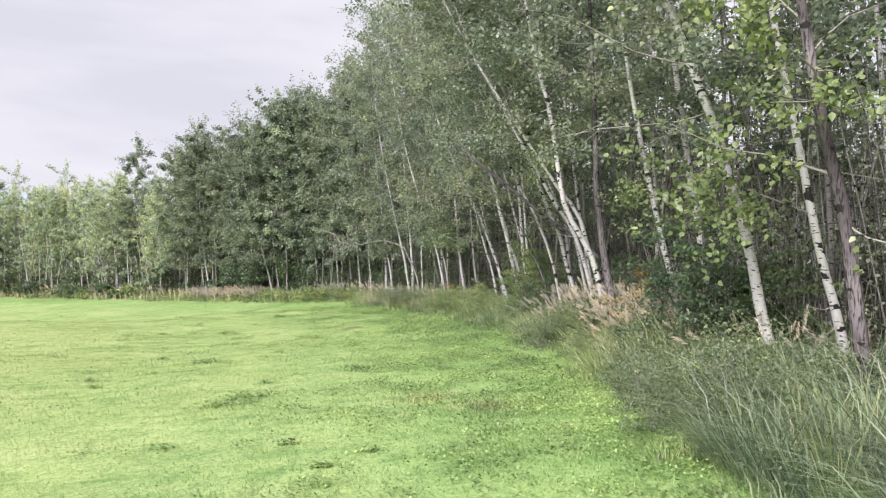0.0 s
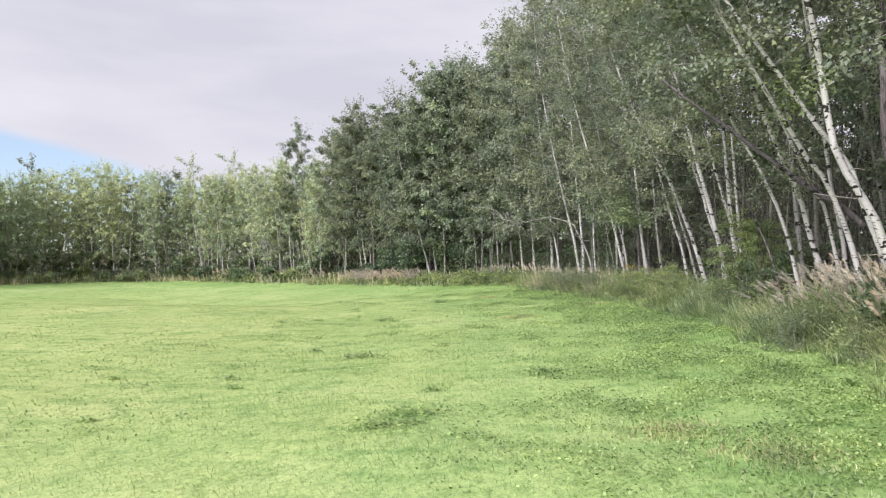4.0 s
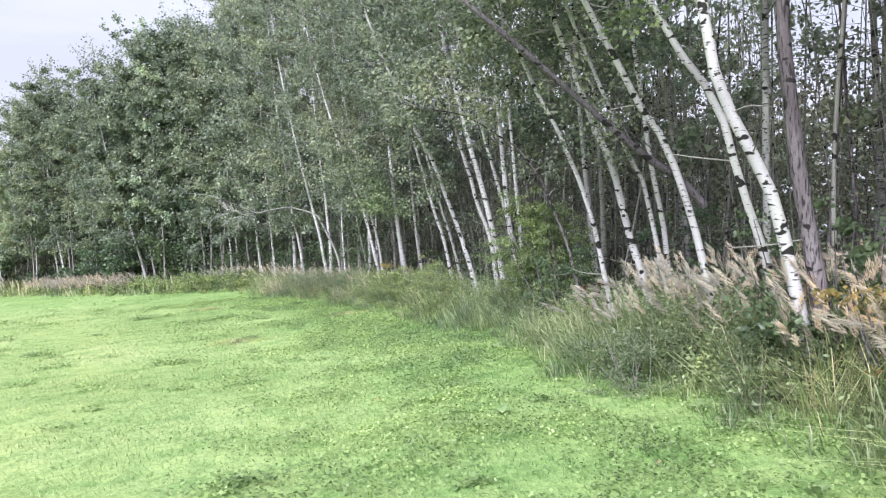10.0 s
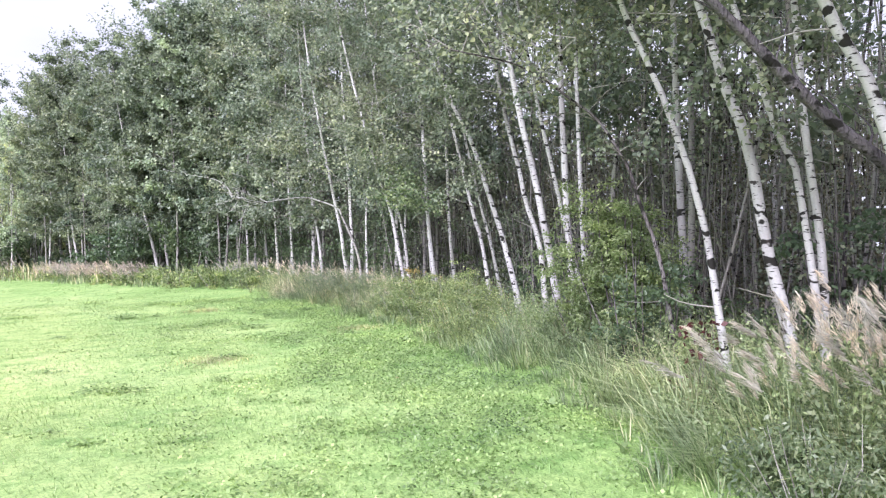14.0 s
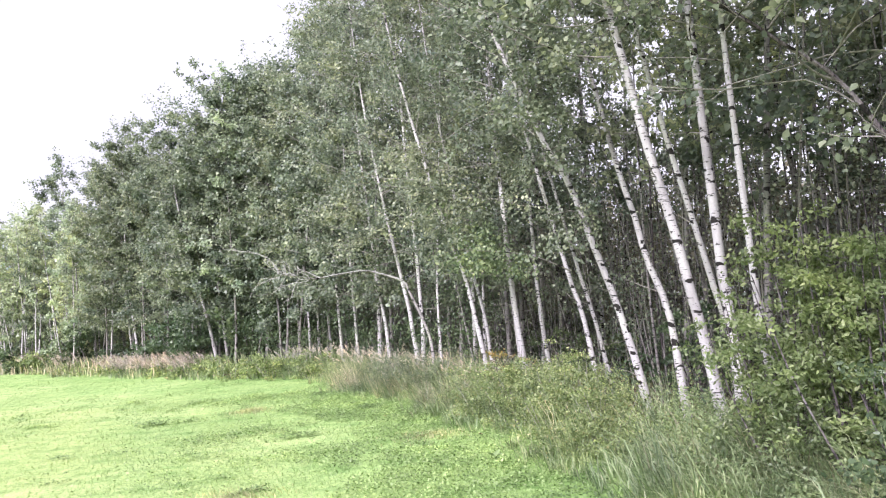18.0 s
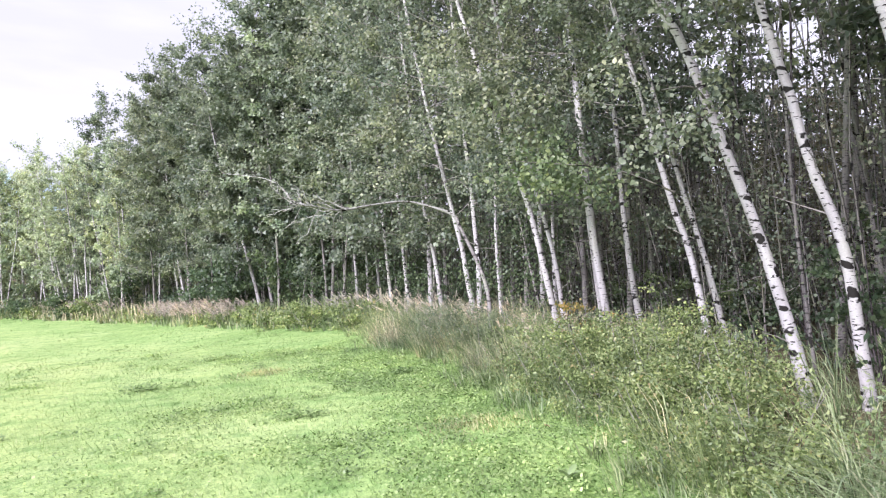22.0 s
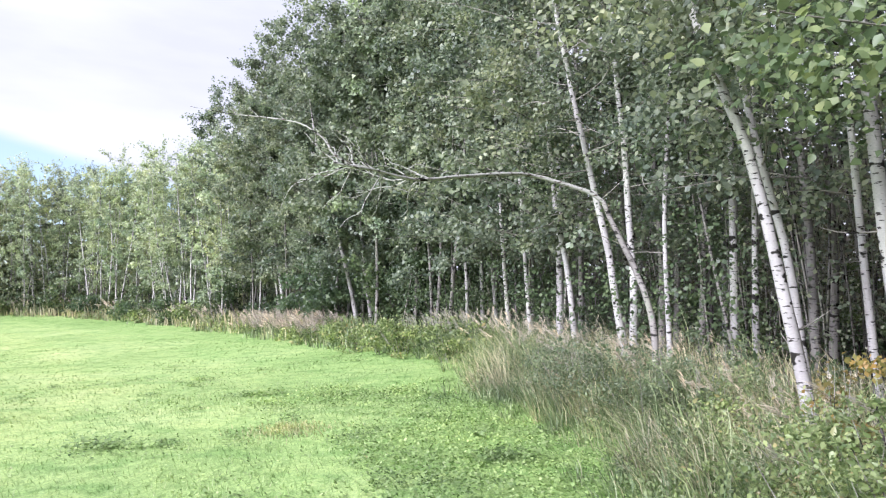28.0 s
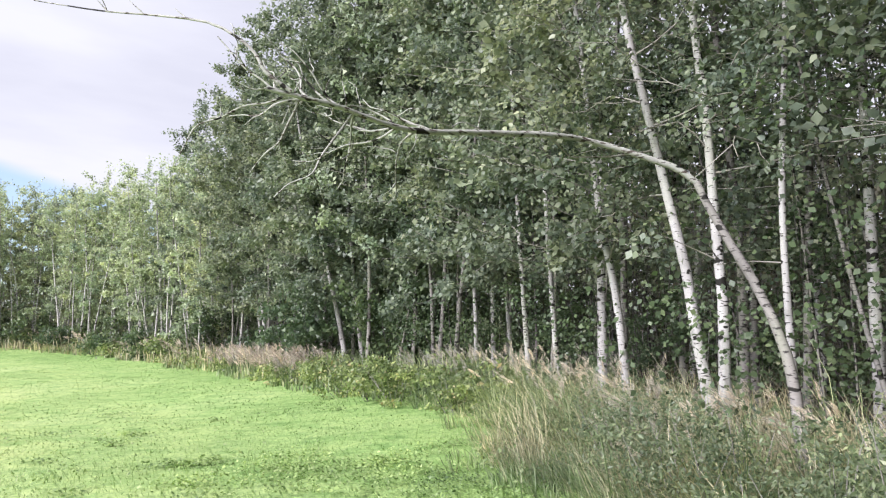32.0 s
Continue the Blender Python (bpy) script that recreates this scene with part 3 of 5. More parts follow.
# base, marks on the stem, top, radius
NEAR_TREES = [
    ((4.85, 6.9), [(4.75, 6.9, 0.72), (4.61, 6.9, 1.18), (4.53, 6.9, 1.59), (4.38, 6.9, 2.21), (4.24, 6.9, 2.57), (4.13, 6.9, 3.03), (4.0, 6.9, 3.35), (3.68, 6.9, 4.1)], (3.3, 7.2, 8.6), 0.085, "white aspen with a black-scarred trunk at the lawn's edge"),
    ((5.2, 6.35), [(5.17, 6.35, 0.73), (5.07, 6.35, 1.22), (4.96, 6.35, 1.56), (4.86, 6.35, 1.94), (4.76, 6.35, 2.39)], (4.4, 6.5, 8.4), 0.065, WHITE),
    ((5.75, 9.6), [(5.4, 9.55, 2.2), (5.03, 9.5, 4.2)], (4.4, 9.4, 9.2), 0.085, WHITE),
    ((4.95, 9.0), [(4.65, 9.05, 1.8), (4.33, 9.1, 3.06)], (3.7, 9.3, 8.4), 0.06, WHITE),
    ((4.72, 11.0), [(4.52, 11.0, 1.12), (4.4, 11.0, 1.6), (4.27, 11.0, 1.98), (4.12, 11.0, 2.22), (3.98, 11.0, 2.44), (3.84, 11.0, 2.72), (3.75, 11.0, 3.15), (3.68, 11.0, 3.6), (3.56, 11.0, 4.3), (3.35, 11.0, 5.05)], (2.9, 11.4, 8.8), 0.072, "white aspen with a crooked leaning trunk and black scars"),
    ((4.85, 11.5), [(4.62, 11.5, 1.6), (4.43, 11.5, 2.06), (4.35, 11.5, 2.4), (4.24, 11.5, 2.63), (4.1, 11.5, 2.84), (3.83, 11.5, 3.15)], (3.5, 11.7, 8.0), 0.052, WHITE),
    ((5.05, 12.5), [(4.94, 12.6, 1.28), (4.86, 12.6, 1.6), (4.74, 12.6, 1.97), (4.58, 12.6, 2.37), (4.43, 12.6, 2.65), (4.13, 12.6, 3.05)], (3.9, 13.2, 8.6), 0.056, WHITE),
    ((5.15, 13.8), [(5.08, 14.0, 1.38), (4.96, 14.0, 1.71), (4.86, 14.0, 2.12), (4.79, 14.0, 2.39), (4.66, 14.0, 2.71), (4.52, 14.0, 2.98)], (4.3, 14.7, 9.0), 0.066, "stout white aspen with a black scar on its trunk"),
    ((5.36, 13.85), [(5.28, 13.85, 1.39), (5.17, 13.85, 1.87), (5.08, 13.85, 2.27), (4.95, 13.85, 2.46), (4.7, 13.85, 3.0)], (4.4, 13.8, 8.6), 0.042, WHITE),
    ((5.5, 13.95), [(5.46, 13.95, 1.18), (5.43, 13.95, 1.59), (5.35, 13.95, 2.04), (5.24, 13.95, 2.53), (5.12, 13.95, 3.38)], (4.8, 13.9, 9.2), 0.048, WHITE),
    ((5.1, 14.5), [(4.91, 14.6, 1.54), (4.85, 14.6, 1.8), (4.67, 14.6, 2.33), (4.57, 14.6, 2.54), (4.34, 14.6, 3.05), (4.02, 14.6, 3.59)], (4.2, 15.0, 7.6), 0.048, "white aspen with a long blackened scar"),
    ((5.35, 17.8), [(5.27, 17.83, 1.75), (5.15, 17.8, 2.8)], (4.8, 17.9, 9.0), 0.05, STRAIGHT),
    ((6.1, 16.7), [(5.95, 16.65, 1.8), (5.79, 16.64, 3.45)], (5.4, 16.6, 9.3), 0.07, STRAIGHT),
    ((5.38, 18.6), [(5.22, 18.5, 0.95), (5.11, 18.5, 1.49), (5.0, 18.5, 1.91), (4.88, 18.5, 2.42), (4.78, 18.5, 2.79), (4.55, 18.5, 3.6)], (3.9, 18.2, 9.4), 0.076, "tall white aspen in a close group at the lawn's edge"),
    ((5.52, 18.45), [(5.41, 18.45, 1.11), (5.37, 18.45, 1.57), (5.3, 18.45, 2.06), (5.23, 18.45, 2.88), (5.17, 18.45, 3.57)], (4.6, 18.2, 9.6), 0.074, "tall white aspen in a close group at the lawn's edge"),
    ((5.7, 19.2), [(5.73, 19.1, 1.51), (5.56, 19.1, 2.03), (5.43, 19.1, 2.5), (5.28, 19.1, 3.02), (5.05, 19.1, 3.83)], (4.6, 19.0, 9.2), 0.052, "slender white aspen in a close group at the lawn's edge"),
    ((5.5, 20.72), [(5.41, 20.65, 0.9), (5.35, 20.65, 1.13), (5.1, 20.65, 1.93), (4.92, 20.65, 2.4), (4.7, 20.65, 2.98), (4.51, 20.65, 3.46), (4.12, 20.6, 4.1)], (2.7, 19.7, 7.6), 0.07, "white aspen bent far over the lawn"),
    ((5.75, 20.5), [(5.83, 20.5, 1.09), (5.71, 20.5, 1.84), (5.45, 20.5, 2.48), (5.34, 20.5, 2.94), (5.07, 20.5, 3.8)], (4.8, 20.4, 9.0), 0.066, WHITE),
    ((5.02, 24.35), [(4.88, 24.35, 0.94), (4.81, 24.35, 1.35), (4.72, 24.35, 1.91), (4.66, 24.35, 2.46), (4.58, 24.35, 3.23)], (4.1, 23.6, 9.0), 0.074, "white aspen with rough black knots on its trunk"),
    ((5.15, 25.2), [(4.95, 25.15, 1.3), (4.8, 25.0, 2.4)], (4.5, 24.8, 9.0), 0.045, STRAIGHT),
    ((4.36, 24.4), [(4.18, 24.3, 0.96), (4.04, 24.3, 1.58), (3.91, 24.3, 2.14), (3.78, 24.3, 2.62), (3.44, 24.3, 3.49)], (3.0, 23.3, 8.6), 0.06, WHITE),
    ((4.55, 25.0), [(4.42, 25.0, 1.02), (4.34, 25.0, 1.6), (4.22, 25.0, 2.17), (4.07, 25.0, 2.68)], (3.5, 24.2, 8.6), 0.048, WHITE),
    ((5.75, 23.2), [(5.72, 23.2, 1.0), (5.58, 23.2, 1.68), (5.46, 23.2, 2.1), (5.32, 23.2, 2.49)], (4.8, 22.9, 8.6), 0.06, WHITE),
    ((5.45, 24.85), [(5.49, 24.85, 0.82), (5.37, 24.85, 1.46), (5.3, 24.85, 2.06), (5.25, 24.85, 2.55), (5.22, 24.85, 3.0)], (4.9, 24.7, 8.8), 0.06, STRAIGHT),
    ((3.56, 28.6), [(3.45, 28.5, 0.85), (3.33, 28.5, 1.46), (3.23, 28.5, 2.07), (3.05, 28.5, 2.79), (2.85, 28.5, 3.62), (2.68, 28.5, 4.33)], (2.1, 27.8, 9.2), 0.072, WHITE),
    ((3.66, 28.55), [(3.56, 28.4, 0.73), (3.54, 28.4, 1.7), (3.48, 28.4, 2.35), (3.37, 28.4, 3.63), (3.29, 28.4, 4.18)], (2.8, 27.6, 9.6), 0.07, STRAIGHT),
    ((3.98, 27.5), [(3.84, 27.5, 1.0), (3.78, 27.5, 1.9), (3.76, 27.5, 2.49), (3.77, 27.5, 3.09), (3.79, 27.5, 3.82)], (3.6, 27.2, 8.8), 0.042, STRAIGHT),
    ((2.97, 30.3), [(2.9, 30.0, 0.83), (2.78, 30.0, 1.75), (2.65, 30.0, 2.38), (2.57, 30.0, 2.73), (2.44, 30.0, 3.75)], (2.2, 30.3, 9.0), 0.068, WHITE),
    ((2.72, 30.7), [(2.68, 30.7, 1.2), (2.64, 30.7, 2.4)], (2.5, 30.6, 9.0), 0.085, STRAIGHT),
    ((5.95, 23.5), [(5.92, 23.5, 1.5), (5.85, 23.5, 1.76), (5.7, 23.5, 2.25), (5.62, 23.5, 2.49)], (5.0, 23.3, 8.4), 0.05, WHITE),
    ((4.75, 28.2), [(4.72, 28.2, 1.2)], (4.5, 28.1, 9.2), 0.07, STRAIGHT),
    ((4.95, 28.1), [(4.93, 28.1, 1.2)], (4.9, 28.0, 9.0), 0.055, STRAIGHT),
    ((1.05, 36.4), [(0.96, 36.3, 0.8), (0.9, 36.2, 2.2)], (0.6, 35.9, 9.2), 0.07, STRAIGHT),
    ((-0.36, 37.5), [(-0.41, 37.45, 0.75), (-0.5, 37.3, 2.4)], (-0.9, 36.8, 9.6), 0.08, STRAIGHT),
    ((-2.5, 38.15), [(-2.61, 38.1, 0.46), (-2.87, 38.1, 1.55), (-3.37, 38.1, 3.28), (-3.77, 38.1, 4.65)], (-4.3, 36.0, 9.4), 0.085, "leaning white aspen at the corner of the wood"),
    ((-2.2, 38.4), [(-2.28, 38.35, 0.5), (-2.55, 38.2, 2.4)], (-3.2, 37.5, 9.0), 0.075, WHITE),
    ((-6.5, 43.0), [(-6.54, 42.9, 0.8), (-6.8, 42.7, 2.4)], (-7.2, 42.0, 9.6), 0.085, STRAIGHT),
    ((-6.85, 43.4), [(-6.9, 43.4, 0.8), (-7.1, 43.0, 2.6)], (-7.4, 42.6, 9.0), 0.07, STRAIGHT),
    ((-11.0, 48.4), [(-11.1, 48.3, 1.0)], (-11.6, 47.6, 9.4), 0.075, STRAIGHT),
    ((2.2, 32.6), [(2.15, 32.6, 1.2), (2.0, 32.4, 2.6)], (1.6, 32.0, 9.0), 0.06, STRAIGHT),
    ((1.75, 33.6), [(1.7, 33.6, 1.2), (1.55, 33.4, 2.6)], (1.1, 33.0, 9.2), 0.065, STRAIGHT),
    ((1.4, 35.0), [(1.36, 35.0, 1.2), (1.2, 34.8, 2.6)], (0.8, 34.5, 9.2), 0.06, STRAIGHT),
]
CLEAR_STEM = np.array([(0, 0.27), (9.5, 0.27), (10.8, 0.34), (15, 0.34), (16.5, 0.27), (18, 0.34), (21, 0.34), (23, 0.28), (26, 0.27), (28, 0.22), (30, 0.2)])  # share of the stem below the crown, by y
for base, marks, top, radius, label in NEAR_TREES:
    if base[1] < 29.5:
        how, rise_top = dict(limbs=34, low=float(np.interp(base[1], *CLEAR_STEM.T)), leaves=9800 if base[1] < 22 else 8600, leaf=0.057 if base[1] < 22 else 0.054, reach=1.6 if base[1] < 22 or base[1] > 26 else 1.3, rich=base[1] > 22, spray_rich=True), 2.2
    else:
        how, rise_top = dict(limbs=32, low=0.17 if base[1] < 36 else 0.24, leaves=8000 if base[1] < 36 else 11000, leaf=0.084 if base[1] < 36 else 0.105, reach=1.85 if base[1] < 36 else 1.6, plain=base[1] >= 36), (1.7 if base[1] < 36 else -0.2)
    edge_tree("aspen_tree", base, marks, (top[0], top[1], top[2] + rise_top), radius, None, None, label, group="aspens along the lawn", **how)

# two dark-barked trunks with ragged bark among the white ones
edge_tree("dark_tree", (4.4, 5.15), [(4.37, 5.15, 0.81), (4.31, 5.15, 1.17), (4.18, 5.15, 2.12), (4.07, 5.15, 2.51), (3.98, 5.15, 2.91), (3.83, 5.15, 3.66)], (3.5, 5.1, 8.4), 0.088, DARK_BARK, BRIGHT_LEAF,
              "dark rough-barked tree with bright green leaves by the lawn", limbs=22, low=0.2, leaves=4600, leaf=0.066, reach=1.3, rich=True)
edge_tree("dark_tree", (4.78, 10.75), [(4.62, 10.9, 1.2), (4.49, 10.9, 1.85), (4.44, 10.9, 2.17), (4.39, 10.9, 2.62), (4.34, 10.9, 2.99), (4.33, 10.9, 3.58)], (4.3, 11.2, 8.8), 0.095, DARK_BARK, ASPEN_LEAF,
              "dark purplish trunk with ragged bark behind a white aspen", limbs=14, low=0.45, leaves=2400, leaf=0.06)
lean_foot = np.array([5.25, 15.5, float(height(5.25, 15.5))])
build_tree("leaning_tree", tuple(lean_foot), np.array([(5.25, 15.5, lean_foot[2] - 0.1), (4.93, 15.3, 1.25), (4.75, 15.2, 1.68), (4.55, 15.2, 2.12), (4.42, 15.2, 2.43), (4.12, 15.2, 2.81), (3.86, 15.2, 2.97), (3.38, 15.2, 3.22), (2.77, 15.2, 3.3), (2.5, 15.2, 3.36)]) - lean_foot, 0.027, DARK_BARK, ASPEN_LEAF,
           "thin dark tree bent over towards the lawn beside a bush", limbs=14, low=0.5, leaves=1700, leaf=0.046, reach=0.8, rich=True)



def leafy_bough(tree, start, tip, spread_, leaves, leaf, mat):
    """A low bough of a tree with its spray of leaves, from start to tip."""
    at = np.array(tree.location)
    a, b = np.array(start) - at, np.array(tip) - at
    line_ = curve_points([a, a * 0.6 + b * 0.4 + [0, 0, 0.12], b], 10)
    part("bough", mesh_of("bough", *tube(line_, np.linspace(0.014, 0.004, 10), 5), TWIG_BARK, True), tree)
    g = rng.uniform(0.45, 1.05, leaves)[:, None]
    cl = rng.normal(size=(14, 3)) * spread_
    p_ = a + (b - a) * g + cl[rng.integers(0, 14, leaves)] * np.minimum(g * 1.2, 1) + rng.normal(size=(leaves, 3)) * 0.07
    tagged(part("leaf_spray", mesh_of("leaf_spray", *leaves_at(p_, leaf, rich=True), mat), tree), "bright green leaf spray", kind="stuff")


first = [o for o in scene.objects if o.name.startswith("aspen_tree") and o.parent is None]


def tree_near(x, y):
    return min(first, key=lambda o: (o.location.x - x) ** 2 + (o.location.y - y) ** 2)


leafy_bough(tree_near(4.72, 11.0), (3.75, 11.0, 3.15), (3.72, 11.5, 3.6), 0.3, 560, 0.047, BRIGHT_LEAF)
leafy_bough(tree_near(4.95, 9.0), (4.45, 9.1, 2.7), (3.75, 8.6, 2.6), 0.22, 460, 0.047, BRIGHT_LEAF)
leafy_bough(tree_near(4.85, 6.9), (4.3, 7.0, 2.6), (3.5, 6.4, 2.55), 0.3, 520, 0.065, BRIGHT_LEAF)
leafy_bough(tree_near(4.85, 6.9), (4.4, 7.0, 2.2), (3.7, 6.2, 2.1), 0.25, 400, 0.065, BRIGHT_LEAF)
leafy_bough(tree_near(5.75, 23.2), (5.3, 23.0, 2.5), (3.35, 22.3, 2.75), 0.28, 900, 0.06, GREEN_LEAF)
leafy_bough(tree_near(5.02, 24.35), (4.6, 24.0, 2.6), (3.9, 23.2, 3.0), 0.3, 900, 0.056, GREEN_LEAF)

leafy_bough(tree_near(5.02, 24.35), (4.62, 24.3, 3.0), (3.3, 23.4, 3.5), 0.3, 800, 0.055, ASPEN_LEAF)
leafy_bough(tree_near(4.36, 24.4), (3.62, 24.3, 3.0), (2.95, 23.6, 3.3), 0.28, 800, 0.055, ASPEN_LEAF)
leafy_bough(tree_near(4.36, 24.4), (3.45, 24.3, 3.5), (2.6, 24.0, 3.9), 0.32, 900, 0.055, ASPEN_LEAF)
leafy_bough(tree_near(4.55, 25.0), (4.05, 25.0, 2.75), (3.3, 24.5, 2.95), 0.26, 700, 0.055, ASPEN_LEAF)
leafy_bough(tree_near(5.36, 13.85), (4.9, 13.85, 2.55), (4.2, 13.2, 2.9), 0.26, 700, 0.05, ASPEN_LEAF)
leafy_bough(tree_near(5.5, 20.72), (4.75, 20.65, 2.9), (4.1, 20.0, 2.9), 0.26, 600, 0.05, ASPEN_LEAF)

# the aspen snapped and bent over in a long bare arch
arch_z = float(height(3.85, 26.5))
arch = tagged(new("bent_aspen"), "broken aspen bent over in a long bare arch", "tree")
arch.location = (3.85, 26.5, arch_z)
foot = np.array([3.85, 26.5, arch_z])
line = curve_points(np.array([(3.6, 26.45, arch_z - 0.1), (3.55, 26.5, 0.8), (3.51, 26.6, 1.3), (3.37, 26.75, 1.76), (3.23, 26.9, 2.08), (3.1, 27.0, 2.37), (3.04, 27.05, 2.53)]) - foot, 24)
part("trunk", mesh_of("trunk", *tube(line, np.linspace(0.038, 0.026, 24) * (1 + 0.25 * np.exp(-np.arange(24) / 2)), 9, 0.05), SHADED_BARK, True), arch)
bow = curve_points(np.array([(3.05, 27.05, 2.52), (2.9, 27.03, 2.62), (2.75, 27.0, 2.67), (2.34, 26.9, 2.77), (2.06, 26.7, 2.77), (1.55, 26.2, 2.65), (1.28, 25.9, 2.57), (1.09, 25.7, 2.55), (0.86, 25.45, 2.58), (0.72, 25.3, 2.58), (0.54, 25.2, 2.6)]) - foot, 36)
part("bough", mesh_of("bough", *tube(bow, np.linspace(0.026, 0.012, 36), 8, 0.06), BARE_TWIG, True), arch, "bare arching bough")
tipline = curve_points(np.array([(0.66, 25.25, 2.6), (0.54, 25.2, 2.68), (0.48, 25.2, 2.77), (0.4, 25.2, 2.85), (0.2, 25.2, 2.96), (-0.13, 25.2, 3.01), (-0.43, 25.2, 3.04), (-0.84, 25.2, 3.11)]) - foot, 20)
part("bough_tip", mesh_of("bough_tip", *tube(tipline, np.linspace(0.012, 0.003, 20), 6, 0.06), BARE_TWIG, True), arch)
def crooked(at, way, long, thick, steps=6):
    """A bare twig that turns at every joint."""
    pts, aim = [np.array(at)], unit(np.asarray(way))
    for q in range(steps):
        way = unit(np.asarray(way) + aim * 0.5 + rng.normal(size=3) * 0.4)
        pts.append(pts[-1] + way * long / steps)
    part("twig", mesh_of("twig", *tube(curve_points(pts, steps * 3), np.linspace(thick, thick * 0.35, steps * 3), 5, 0.08), BARE_TWIG, True), arch)
    return pts


for k in range(20):
    at = bow[int(rng.uniform(0.5, 1.0) * 35)]
    up = (0.55, -0.75, 0.25)[k % 3] + rng.normal() * 0.25
    pts = crooked(at, np.array([-0.75, rng.normal() * 0.4, up]), rng.uniform(0.25, 0.75), 0.008)
    for q in range(2):
        crooked(pts[int(rng.integers(2, 5))], np.array([-0.4 + rng.normal() * 0.5, rng.normal() * 0.5, rng.normal() * 0.8]), rng.uniform(0.1, 0.3), 0.0045, 4)
for k in range(7):
    crooked(tipline[int(rng.uniform(0.2, 1) * 17)], np.array([-0.6, rng.normal() * 0.4, rng.normal() * 0.6]), rng.uniform(0.06, 0.16), 0.004, 3)

# a dead trunk snapped off and hung up in its neighbours
dead = tagged(new("dead_tree"), "dead grey aspen snapped off and hung slanting between its neighbours", "tree")
dead.location = (4.92, 12.75, 2.02)
line = curve_points(np.array([(5.14, 12.85, 1.94), (4.85, 12.85, 2.2), (4.5, 12.85, 2.4), (4.15, 12.85, 2.64), (3.88, 12.85, 2.85), (3.66, 12.85, 3.01), (3.31, 12.85, 3.28), (2.7, 12.9, 3.75), (2.2, 13.0, 4.2)]) - np.array([4.92, 12.75, 2.02]), 30)
part("trunk", mesh_of("trunk", *tube(line, np.linspace(0.043, 0.02, 30), 10, 0.08), DEAD_WOOD, True), dead)
for k in range(9):
    at = line[rng.integers(5, 23)]
    way = unit(np.array([rng.normal() * 0.5 - 0.4, rng.normal() * 0.5, 0.5 + rng.normal() * 0.3])) * rng.uniform(0.3, 0.8)
    part("branch", mesh_of("branch", *tube(curve_points([at, at + way * 0.5 + rng.normal(size=3) * 0.05, at + way], 7), np.linspace(0.011, 0.003, 7), 5), DEAD_WOOD, True), dead)

# ---- trees further in, from a few shapes
SHAPES = []
KINDS = {"near": (32, 0.17, 7000, 0.072), "edge": (34, 0.25, 8000, 0.11), "deep": (18, 0.3, 2300, 0.16), "far": (28, 0.2, 4200, 0.14), "mid": (24, 0.3, 4400, 0.1)}
for k in range(20):
    sway = rng.normal(size=2) * 0.25
    top_h = 9.0 + 0.3 * (k % 4)
    stem = [(0, 0, -0.1), (sway[0] * 0.3 - 0.05, sway[1] * 0.3, 1.6), (-0.35 + sway[0], sway[1], top_h * 0.5), (-0.8 + sway[0] * 1.6, sway[1] * 1.5, top_h)]
    limbs_n, low_at, leaf_n, leaf_size = KINDS[("near", "edge", "deep", "far", "mid")[k // 4]]
    trunk, limbs_made, twigs, crown = tree_shape(stem, 0.047, limbs=limbs_n, low=low_at, reach=1.75, leaves=leaf_n, leaf=leaf_size, sides=6, limb_rings=4, limb_sides=3, plain=k >= 4)
    # each trunk twice: in plain bark and in the shade-darkened copy
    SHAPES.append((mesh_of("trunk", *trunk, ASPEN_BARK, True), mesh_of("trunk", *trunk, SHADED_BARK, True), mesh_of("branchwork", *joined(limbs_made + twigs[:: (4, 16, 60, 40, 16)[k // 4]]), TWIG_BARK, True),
                   mesh_of("crown", *crown, ASPEN_LEAF), mesh_of("crown", *crown, HAZED_LEAF)))


def wood_tree(x, y, k, turn, size, pale, yellow, label):
    root = tagged(new("aspen_tree"), label, "tree", "aspens in the wood")
    root.matrix_basis = Matrix.LocRotScale((x, y, float(height(x, y))), Euler((0, 0, turn)), (size, size, size))
    s = SHAPES[k]
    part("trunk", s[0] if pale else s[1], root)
    tagged(part("branchwork", s[2], root), kind="stuff")
    tagged(part("crown", s[4] if yellow else s[3], root), kind="stuff")


taken = [b for b, *_ in NEAR_TREES] + [(3.85, 26.5), (4.4, 5.15), (4.78, 10.75), (5.15, 16.0)]


def free(x, y, room):
    if any((x - a) ** 2 + (y - b) ** 2 < room * room for a, b in taken):
        return False
    taken.append((x, y))
    return True


edge_len = np.r_[0, np.cumsum(np.hypot(*np.diff(EDGE, axis=0).T))]


def at_edge(s, d):
    """The place s metres along the lawn's edge and d metres into the wood."""
    i = np.clip(np.searchsorted(edge_len, s) - 1, 0, len(EDGE) - 2)
    a, b = EDGE[i], EDGE[i + 1]
    f = (s - edge_len[i]) / (edge_len[i + 1] - edge_len[i])
    way = (b - a) / np.linalg.norm(b - a)
    return a + (b - a) * f + np.array([way[1], -way[0]]) * d


S_OF = lambda y: float(np.interp(y, EDGE_KEY, edge_len))  # noqa: E731
